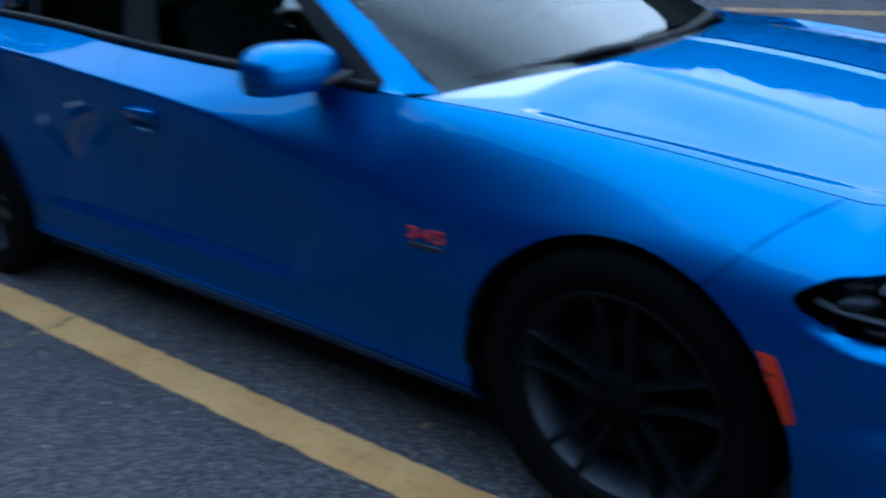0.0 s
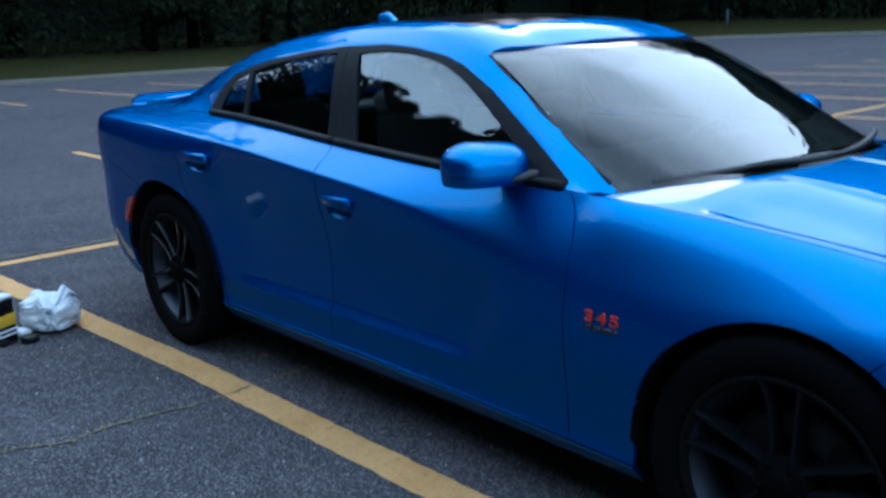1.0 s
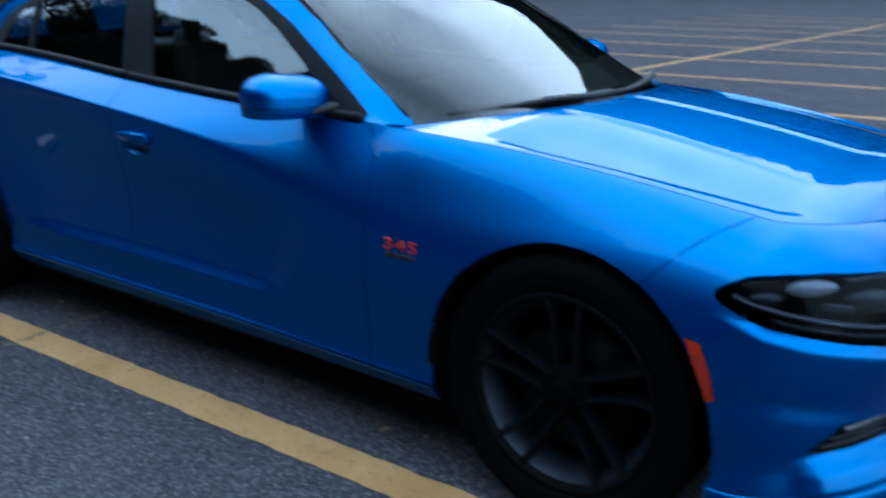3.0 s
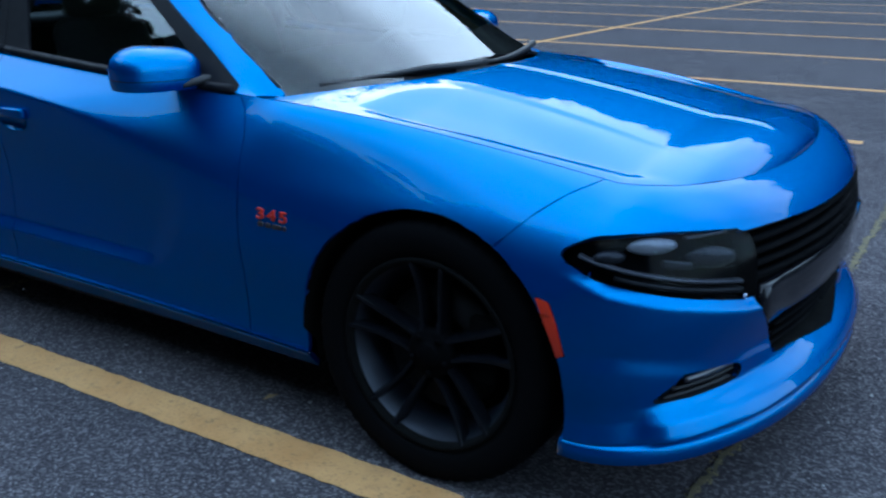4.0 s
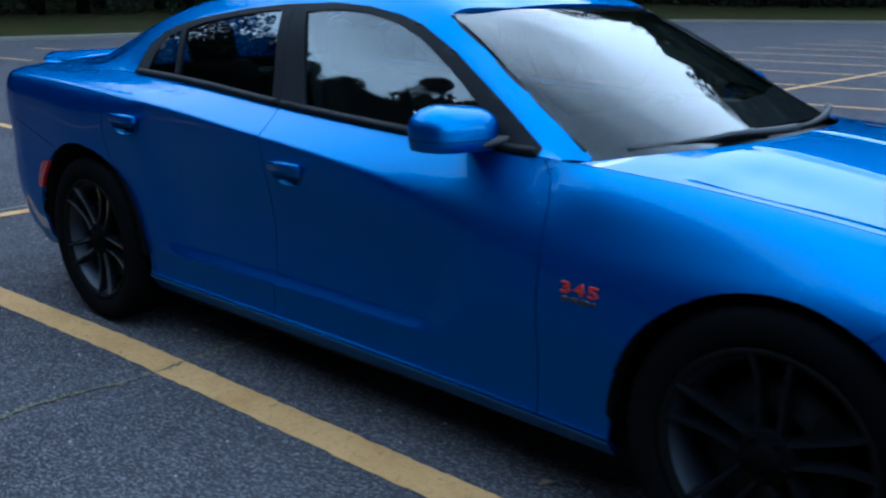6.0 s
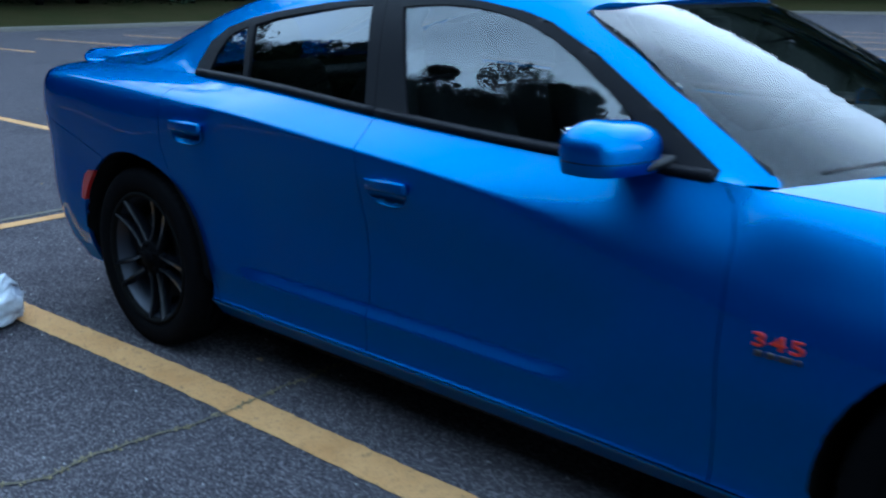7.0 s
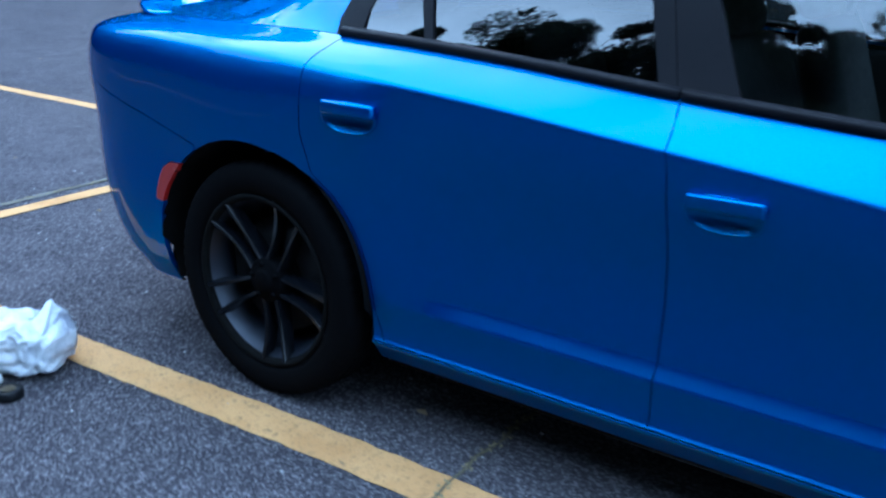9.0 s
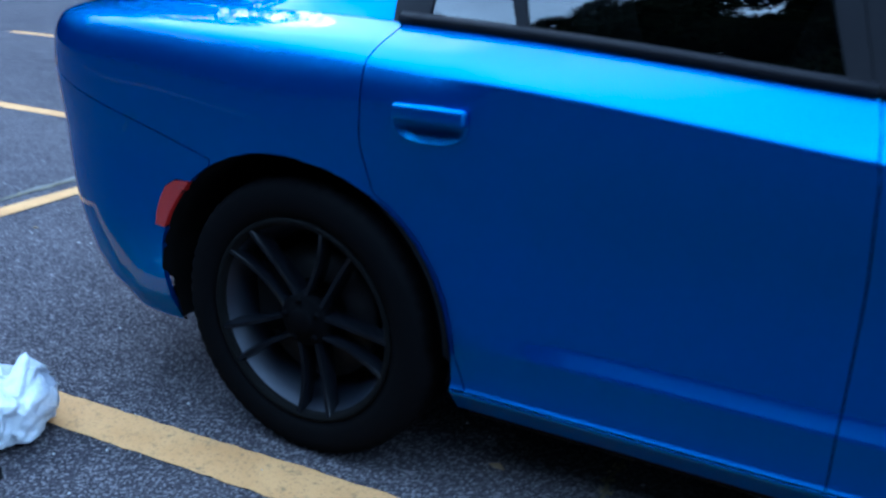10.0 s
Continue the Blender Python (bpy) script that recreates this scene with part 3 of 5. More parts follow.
    return out


SKIN = skin_panels()
SIDE_PARTS = {}
for left in (False, True):
    for key, name in (("fender", "fender"), ("door_f", "front_door"), ("door_r", "rear_door"), ("quarter", "quarter_panel"), ("rocker", "rocker_panel")):
        SIDE_PARTS[key, left] = part(name, flange(build(SKIN[key], mirror=left)), PAINT, car)
    part("side_marker", flange(build(SKIN["mark_f"], mirror=left, sink=-0.003), 0.001), AMBER, car, "orange-red side marker lens at the front wheel arch")
    part("side_marker", flange(build(SKIN["mark_r"], mirror=left, sink=-0.003), 0.001), RED_LENS, car, "red side marker lens at the rear wheel arch")
front_bumper = part("front_bumper", flange(build(SKIN["bumper_f"], both=True)), PAINT, car)
part("rear_bumper", flange(build(SKIN["bumper_r"], both=True)), PAINT, car)
hood_half, boot_half = grid_bm(deck_grid(True), -1), grid_bm(deck_grid(False), -1, True)
for h in (hood_half, boot_half):
    h.verts.index_update()
part("hood", flange(build(lift(hood_half.faces), both=True)), PAINT, car, "blue hood with two long scallops")
part("boot_lid", flange(build(lift(boot_half.faces), both=True)), PAINT, car)
hood_half.free(), boot_half.free()


# near-black shell added behind the panels, so the gaps between them read dark
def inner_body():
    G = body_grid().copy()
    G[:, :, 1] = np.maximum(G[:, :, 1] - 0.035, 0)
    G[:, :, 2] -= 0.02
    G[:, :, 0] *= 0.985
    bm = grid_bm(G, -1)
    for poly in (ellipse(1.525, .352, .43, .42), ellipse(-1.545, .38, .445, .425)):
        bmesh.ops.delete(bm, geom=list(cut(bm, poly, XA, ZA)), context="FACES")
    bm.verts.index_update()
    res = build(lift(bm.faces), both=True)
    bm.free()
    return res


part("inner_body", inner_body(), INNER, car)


def box(bm, x0, x1, y0, y1, z0, z1):
    v = [bm.verts.new(p) for p in ((x0, y0, z0), (x1, y0, z0), (x1, y1, z0), (x0, y1, z0), (x0, y0, z1), (x1, y0, z1), (x1, y1, z1), (x0, y1, z1))]
    for f in ((3, 2, 1, 0), (4, 5, 6, 7), (0, 1, 5, 4), (1, 2, 6, 5), (2, 3, 7, 6), (3, 0, 4, 7)):
        bm.faces.new([v[i] for i in f])
    return v


def soft_box(sx, sy, sz, r=0.02, seg=3, taper=1.0, at=(0, 0, 0), rot=(0, 0, 0)):
    """A box with rounded edges, its top narrower by taper."""
    bm = bmesh.new()
    for v in box(bm, -sx / 2, sx / 2, -sy / 2, sy / 2, -sz / 2, sz / 2):
        if v.co.z > 0:
            v.co.x *= taper
            v.co.y *= taper
    bmesh.ops.bevel(bm, geom=bm.edges[:], offset=r, segments=seg, profile=0.5, affect="EDGES")
    bmesh.ops.transform(bm, matrix=pose(*at, *rot), verts=bm.verts)
    return bm


# floor pan, dark boxes that keep light from leaking through, and the arch liners
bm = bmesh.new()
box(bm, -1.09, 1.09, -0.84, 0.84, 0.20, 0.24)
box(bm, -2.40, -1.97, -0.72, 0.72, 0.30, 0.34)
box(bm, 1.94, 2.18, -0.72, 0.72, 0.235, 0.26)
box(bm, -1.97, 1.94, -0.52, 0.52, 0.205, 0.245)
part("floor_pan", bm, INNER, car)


def arch_liner(cx, cz, rx, rz, side, t0, t1):
    bm = bmesh.new()
    ts = np.linspace(t0, math.pi + t1, 30)
    rows = []
    for y, s in ((0.925, 1.0), (0.90, 0.99), (0.72, 1.0), (0.50, 0.97)):
        rows.append([bm.verts.new((cx + rx * s * math.cos(t), side * (y if math.sin(t) > 0.0 else min(y, 0.878)), cz + rz * s * math.sin(t))) for t in ts])
    for i in range(3):
        for j in range(len(ts) - 1):
            bm.faces.new((rows[i][j], rows[i][j + 1], rows[i + 1][j + 1], rows[i + 1][j]))
    bm.faces.new(rows[-1])
    return bm


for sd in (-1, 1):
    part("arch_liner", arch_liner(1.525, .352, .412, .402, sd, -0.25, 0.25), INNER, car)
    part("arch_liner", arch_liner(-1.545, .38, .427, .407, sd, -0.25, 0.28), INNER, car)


# dark plates added to close the bright gap behind each rear wheel
for sd in (-1, 1):
    part("splash_guard", soft_box(0.016, 0.36, 0.21, 0.004, 1, at=(-1.974, sd * 0.697, 0.385), rot=(0, 8, 0)), INNER, car)


# ---- cabin: roof, windscreen, windows ----
def top_cut(bm, poly):
    return cut(bm, poly, XA, YA)


def cabin_panels():
    bm = grid_bm(cabin_grid(), -1)
    piece, taken = {}, set()

    def take(name, faces):
        faces = {f for f in faces if f.is_valid}
        piece[name] = faces - taken
        taken.update(faces)

    screen = [(.365, .02), (.362, -.2), (.352, -.36), (.335, -.48), (.30, -.575), (.30, -.60), (.42, -.632), (.60, -.681), (.75, -.712), (.90, -.735), (1.3, -.76), (1.3, .02)]
    take("screen", top_cut(bm, screen))
    take("sunroof", top_cut(bm, [(.165, .02), (.15, -.25), (.11, -.43), (.07, -.455), (-.80, -.43), (-.84, -.38), (-.86, .02)]))
    take("rear_screen", top_cut(bm, [(-1.12, .02), (-1.13, -.40), (-1.18, -.47), (-1.80, -.49), (-2.2, -.49), (-2.2, .02)]))
    side = lambda f: f.calc_center_median().z > 0.9 and abs(f.normal.z) < 0.97
    glass_f = [(-.352, 1.334), (-.30, 1.339), (-.18, 1.342), (-.07, 1.336), (.04, 1.32), (.134, 1.297), (.23, 1.262), (.33, 1.213), (.46, 1.138), (.585, 1.06), (.60, 1.0), (.40, 1.005), (.1, 1.018), (-.20, 1.035)]
    glass_r = [(-.495, 1.338), (-.62, 1.331), (-.80, 1.312), (-.97, 1.288), (-1.085, 1.262), (-1.015, 1.083), (-.8, 1.077), (-.6, 1.063), (-.385, 1.045)]
    glass_q = [(-1.125, 1.255), (-1.20, 1.235), (-1.235, 1.212), (-1.262, 1.15), (-1.262, 1.10), (-1.045, 1.088)]
    take("glass_f", cut(bm, glass_f, XA, ZA, side))
    take("glass_r", cut(bm, glass_r, XA, ZA, side))
    take("glass_q", cut(bm, glass_q, XA, ZA, side))
    dlo = [(-1.345, 1.05), (-1.362, 1.12), (-1.345, 1.195), (-1.27, 1.25), (-1.13, 1.287), (-.977, 1.312), (-.731, 1.343), (-.481, 1.361), (-.224, 1.367), (-.054, 1.355), (.112, 1.329), (.213, 1.302), (.389, 1.227), (.623, 1.097), (.80, .99), (.80, .90), (-1.3, .90)]
    cut(bm, dlo, XA, ZA, side)
    ahead = cut(bm, [(-.29, .89), (-.335, 1.03), (-.445, 1.375), (-.445, 1.5), (1.2, 1.5), (1.2, .89)], XA, ZA, side)
    trim = cut(bm, dlo, XA, ZA, side)
    take("trim_f", trim & ahead)
    take("trim_r", trim)
    # the foot of the front pillar ends level on the wing
    belt = lambda x: float(fair(STATIONS, LINES["belt"][1], np.array([x]))[0])
    take("foot", cut(bm, [(.78, .88)] + [(x, belt(x) - 0.004) for x in (.78, .82, .86, .90, .94, 1.0)] + [(1.0, .88)], XA, ZA, lambda f: f not in taken and f.calc_center_median().y < -0.70))
    take("roof", {f for f in bm.faces if f not in taken and f.calc_center_median().x < 0.925})
    bm.verts.index_update()
    out = {k: lift(v) for k, v in piece.items()}
    bm.free()
    return out


CABIN = cabin_panels()


PANES = {}


def true_pane(keys, terms, axis):
    """Lays panes onto one smooth even curve."""
    A = np.array([terms(p) for k in keys for p in CABIN[k][0]])
    c = np.linalg.lstsq(A, np.array([p[axis] for k in keys for p in CABIN[k][0]]), rcond=None)[0]
    if axis == 2:
        # a fuller, more wrapped curve towards the foot of the windscreen
        c = c + 0.115 * np.array([-0.36, 1, 0, 0, 0, 0, 0.36 / 0.24, -1 / 0.24])
    for k in keys:
        PANES[k] = (c, terms, axis)
        for p in CABIN[k][0]:
            p[axis] = float(np.dot(terms(p), c))


def even_normals(ob, key):
    """Gives a pane the normals of its own curve."""
    c, terms, axis = PANES[key]
    out = []
    for v in ob.data.vertices:
        m = 1 if v.co.y < 0 or axis == 2 else -1
        p = Vector((v.co.x, v.co.y * m, v.co.z))
        n = Vector()
        for k in range(3):
            if k == axis:
                n[k] = 1.0
            else:
                a, b = p.copy(), p.copy()
                a[k] -= 0.01
                b[k] += 0.01
                n[k] = -float(np.dot(terms(b), c) - np.dot(terms(a), c)) / 0.02
        n.y *= m
        n.normalize()
        out.append(n if n.dot(v.normal) > 0 else -n)
    ob.data.normals_split_custom_set_from_vertices(out)
    return ob


side_terms = lambda p: (1, p.x, p.z, p.x * p.z, p.z * p.z)
true_pane(["glass_f"], side_terms, 1)
true_pane(["glass_r", "glass_q"], side_terms, 1)
EDGE_LINE = []
for ex, ey in ((.305, -.592), (.36, -.616), (.42, -.632), (.50, -.654), (.60, -.681), (.68, -.698), (.75, -.712), (.83, -.724), (.90, -.735)):
    q = min(CABIN["screen"][0], key=lambda p: (p.x - ex) ** 2 + (p.y - ey) ** 2)
    EDGE_LINE.append((ex, ey, q.z))
true_pane(["screen"], lambda p: (1, p.x, p.x ** 2, p.x ** 3, p.y ** 2, p.x * p.y ** 2, p.y ** 4, p.x * p.y ** 4), 2)
part("roof", flange(build(CABIN["roof"], both=True), 0.0012, 0.012), PAINT, car, "blue roof with pillars")
pane = part("windscreen", build(CABIN["screen"], both=True, sink=0.004), SCREEN, car, "wide windscreen reflecting the pale sky")
edge_bm = build(CABIN["screen"], sink=0.007)
edge_bm.verts.index_update()
clear = top_cut(edge_bm, [(.405, .02), (.40, -.2), (.392, -.36), (.375, -.48), (.352, -.545), (.42, -.592), (.60, -.641), (.74, -.672), (.80, -.668), (.845, -.60), (.905, -.45), (.965, -.25), (.99, .02)])
bmesh.ops.delete(edge_bm, geom=list(clear), context="FACES")
edge_bm.verts.index_update()
edge_half = lift(edge_bm.faces)
edge_bm.free()
part("screen_border", build(edge_half, both=True), TRIM, pane, "dark printed border of the windscreen")
panes = [pane, part("rear_window", build(CABIN["rear_screen"], both=True, sink=0.004), BACK_GLASS, car)]
part("sunroof", flange(build(CABIN["sunroof"], both=True, sink=0.001), 0.001), SATIN_GLASS, car, "black glass sunroof panel")
for left in (False, True):
    fd, rd = SIDE_PARTS["door_f", left], SIDE_PARTS["door_r", left]
    part("window_trim", one_piece(flange(build(largest(CABIN["trim_f"]), mirror=left, sink=-0.002), 0.001, 0.012)), TRIM, fd, "satin black window frame")
    part("window_trim", one_piece(flange(build(largest(CABIN["trim_r"]), mirror=left, sink=-0.002), 0.001, 0.012)), TRIM, rd, "satin black window frame")
    panes.append(part("side_window", build(CABIN["glass_f"], mirror=left, sink=0.006), GLASS, fd, "tinted glass side window"))
    panes.append(part("side_window", build(CABIN["glass_r"], mirror=left, sink=0.006), REAR_GLASS, rd, "tinted glass side window"))
    panes.append(part("quarter_window", build(CABIN["glass_q"], mirror=left, sink=0.006), REAR_GLASS, rd, "small fixed tinted window"))
for p in panes:
    p.visible_shadow = False
for p, key in zip([panes[0]] + panes[2:], ("screen", "glass_f", "glass_r", "glass_q", "glass_f", "glass_r", "glass_q")):
    even_normals(p, key)


# window sill mouldings and the waist rubber, along the belt line
def sweep(path, prof, close=True):
    """Sweeps a profile (u outward, v up) along points in plan."""
    bm = bmesh.new()
    rings = []
    n = len(path)
    for i, p in enumerate(path):
        t = (Vector(path[min(i + 1, n - 1)]) - Vector(path[max(i - 1, 0)]))
        t.z = 0
        t.normalize()
        out = Vector((t.y, -t.x, 0))
        rings.append([bm.verts.new(Vector(p) + out * u + Vector((0, 0, v))) for u, v in prof])
    m = len(prof)
    for i in range(n - 1):
        for j in range(m if close else m - 1):
            bm.faces.new((rings[i][j], rings[i + 1][j], rings[i + 1][(j + 1) % m], rings[i][(j + 1) % m]))
    if close:
        bm.faces.new(rings[0][::-1])
        bm.faces.new(rings[-1])
    bmesh.ops.recalc_face_normals(bm, faces=bm.faces[:])
    return bm


def belt_path(x0, x1, side, n=24):
    xs = np.linspace(x0, x1, n)
    w, z = fair(STATIONS, LINES["belt"][0], xs), fair(STATIONS, LINES["belt"][1], xs)
    return [(x, side * ww, zz) for x, ww, zz in zip(xs, w, z)]


for left in (False, True):
    s = 1 if left else -1
    prof = [(0.006, -0.004), (0.012, 0.004), (0.011, 0.016), (-0.004, 0.024), (-0.01, 0.0)]
    if left:
        prof = [(-u, v) for u, v in prof]
    part("waist_moulding", sweep(belt_path(-0.322, 0.79, s), prof), TRIM, SIDE_PARTS["door_f", left])
    part("waist_moulding", sweep(belt_path(-1.33, -0.328, s), prof), TRIM, SIDE_PARTS["door_r", left])


# ---- door handles: a cup and a bar ----
def skin_at(x, z):
    """Width of the side skin at x and z."""
    G = BODY
    j = int(np.argmin(np.abs(G[0, :, 0] - x) + (np.abs(G[0, :, 0]) > 1.97)))
    col = G[:, j]
    i = int(np.clip(np.searchsorted(col[:, 2], z), 1, len(col) - 1))
    f = (z - col[i - 1, 2]) / max(col[i, 2] - col[i - 1, 2], 1e-6)
    return col[i - 1, 1] + (col[i, 1] - col[i - 1, 1]) * f


BODY = body_grid()


def handle_cup(cx, cz, side, rx=0.084, rz=0.040):
    bm = bmesh.new()
    w0 = skin_at(cx, cz)
    wx, wz = (skin_at(cx + 0.08, cz) - skin_at(cx - 0.08, cz)) / 0.16, (skin_at(cx, cz + 0.04) - skin_at(cx, cz - 0.04)) / 0.08
    rings = []
    for k, (s, d) in enumerate(((1.06, -0.001), (1.0, 0.002), (0.95, 0.001), (0.86, -0.004), (0.66, -0.013), (0.3, -0.02))):
        ring = []
        for t in np.linspace(0, 2 * math.pi, 29)[:-1]:
            x = cx + rx * s * math.copysign(abs(math.cos(t)) ** 0.7, math.cos(t))
            z = cz + rz * s * math.sin(t)
            ring.append(bm.verts.new((x, side * (w0 + wx * (x - cx) + wz * (z - cz) + d + 0.001), z)))
        rings.append(ring)
    for a, b in zip(rings, rings[1:]):
        for j in range(28):
            bm.faces.new((a[j], a[(j + 1) % 28], b[(j + 1) % 28], b[j]))
    bm.faces.new(rings[-1])
    bmesh.ops.recalc_face_normals(bm, faces=bm.faces[:])
    if side * sum(f.normal.y * f.calc_area() for f in bm.faces) < 0:
        bmesh.ops.reverse_faces(bm, faces=bm.faces[:])
    return bm


def handle_bar(cx, cz, side, slope):
    bm = soft_box(0.168, 0.022, 0.036, 0.009, 3)
    w0 = skin_at(cx, cz)
    wx, wz = (skin_at(cx + 0.08, cz) - skin_at(cx - 0.08, cz)) / 0.16, (skin_at(cx, cz + 0.015) - skin_at(cx, cz - 0.015)) / 0.03
    for v in bm.verts:
        x, z = cx + v.co.x, cz + v.co.z + slope * v.co.x - 0.004 * (v.co.x / 0.08) ** 2
        bulge = 0.018 - 0.010 * (v.co.x / 0.085) ** 4
        v.co = Vector((x, side * (w0 + wx * (x - cx) + wz * (z - cz) + bulge + v.co.y), z))
    bmesh.ops.recalc_face_normals(bm, faces=bm.faces[:])
    if bm.calc_volume(signed=True) < 0:
        bmesh.ops.reverse_faces(bm, faces=bm.faces[:])
    return bm


for left in (False, True):
    s = 1 if left else -1
    for key, cx, cz, sl in (("door_f", -0.162, 0.84, 0.02), ("door_r", -1.145, 0.922, -0.02)):
        part("handle_cup", handle_cup(cx - 0.005, cz - 0.024, s), PAINT, SIDE_PARTS[key, left])
        part("handle", handle_bar(cx, cz + 0.004, s, sl), PAINT, SIDE_PARTS[key, left])


# ---- door mirrors ----
def mirror_shell(z0, z1, grow=0.0):
    """A squarish, slightly wedge-shaped housing between two heights, standing out along -y."""
    bm = bmesh.new()
    nu, nv = 40, 18
    rings = []
    for i in range(nv + 1):
        z = z0 + (z1 - z0) * math.sin(i / nv * math.pi / 2)
        f = (z - 1.0) / 0.122
        up = min(1.0, max(0.0, (f - 0.42) / 0.58))
        s = 0.05 + 0.95 * math.sqrt(max(0.0, 1 - up ** 2.6)) - 0.08 * max(0.0, (0.30 - f) / 0.30) ** 2 + grow
        ring = []
        for t in np.linspace(0, 2 * math.pi, nu + 1)[:-1]:
            cx, cy = math.copysign(abs(math.cos(t)) ** 0.72, math.cos(t)), math.copysign(abs(math.sin(t)) ** 0.62, math.sin(t))
            wide = 0.068 + 0.016 * (1 - (cy * 0.5 + 0.5))
            ring.append(bm.verts.new((cx * wide * s * (1.2 if cx > 0 else 0.75), cy * 0.137 * (0.30 + 0.70 * s), z + 0.004 * -cy)))
        rings.append(ring)
    for a, b in zip(rings, rings[1:]):
        for j in range(nu):
            bm.faces.new((a[j], a[(j + 1) % nu], b[(j + 1) % nu], b[j]))
    bm.faces.new(rings[0][::-1])
    bm.faces.new(rings[-1])
    bmesh.ops.recalc_face_normals(bm, faces=bm.faces[:])
    for e in bm.edges:
        if len(e.link_faces) == 2 and e.calc_face_angle() > 0.7:
            e.smooth = False
    return bm


MIRROR = (0.575, -0.912, -0.024, 0, 0, -12)
for left in (False, True):
    s = 1 if left else -1
    fd = SIDE_PARTS["door_f", left]

    def placed(bm):
        bmesh.ops.transform(bm, matrix=pose(*MIRROR), verts=bm.verts)
        if left:
            for v in bm.verts:
                v.co.y *= -1
            bmesh.ops.reverse_faces(bm, faces=bm.faces[:])
        return bm

    hull = part("door_mirror", placed(mirror_shell(1.034, 1.122)), PAINT, fd, "blue mirror housing")
    part("mirror_base", placed(mirror_shell(1.002, 1.031)), PAINT, hull)
    part("mirror_gap", placed(mirror_shell(1.02, 1.045, -0.03)), BLACK, hull)
    part("mirror_glass", placed(soft_box(0.006, 0.19, 0.085, 0.002, 1, at=(-0.05, 0, 1.062))), CHROME, hull, "mirror glass facing rearward")
    bm = soft_box(0.085, 0.13, 0.024, 0.010, 3, at=(0.640, -0.825, 0.997), rot=(6, 0, -14))
    if left:
        for v in bm.verts:
            v.co.y *= -1
        bmesh.ops.reverse_faces(bm, faces=bm.faces[:])
    part("mirror_foot", bm, BLACK, hull, "black mirror foot")


# ---- lamps and grille ----
def pocket(piece, push, left=None):
    """An opening's floor, set back by push, with walls up to the skin."""
    bm = build(piece, both=left is None, mirror=bool(left))
    skin = bm.verts[:]
    bmesh.ops.extrude_edge_only(bm, edges=[e for e in bm.edges if len(e.link_faces) == 1])
    for v in skin:
        v.co += Vector((push[0], push[1] * (-1 if left else 1), 0))
    for e in bm.edges:
        if len(e.link_faces) == 2 and e.calc_face_angle() > 0.5:
            e.smooth = False
    return bm


def tau_path(z, t0, t1, side, sink=0.0, n=16):
    """Points on the nose skin at height z, from one corner coordinate to another."""
    cols = [j for j in range(BODY.shape[1]) if BODY[0, j, 0] > 1.7]
    pts = []
    for j in cols:
        col = BODY[:, j]
        i = int(np.clip(np.searchsorted(col[:, 2], z), 1, len(col) - 1))
        f = (z - col[i - 1, 2]) / max(col[i, 2] - col[i - 1, 2], 1e-6)
        p = col[i - 1] + (col[i] - col[i - 1]) * np.clip(f, 0, 1)
        pts.append((p[0], p[1], (p[0] - p[1]) * math.sqrt(0.5)))
    pts.sort(key=lambda p: p[2])
    ts = [p[2] for p in pts]
    out = []
    for t in np.linspace(t0, t1, n):
        x, w = np.interp(t, ts, [p[0] for p in pts]), np.interp(t, ts, [p[1] for p in pts])
        out.append((x - sink * 0.75, side * max(w - sink * 0.55, 0.0), z))
    return out


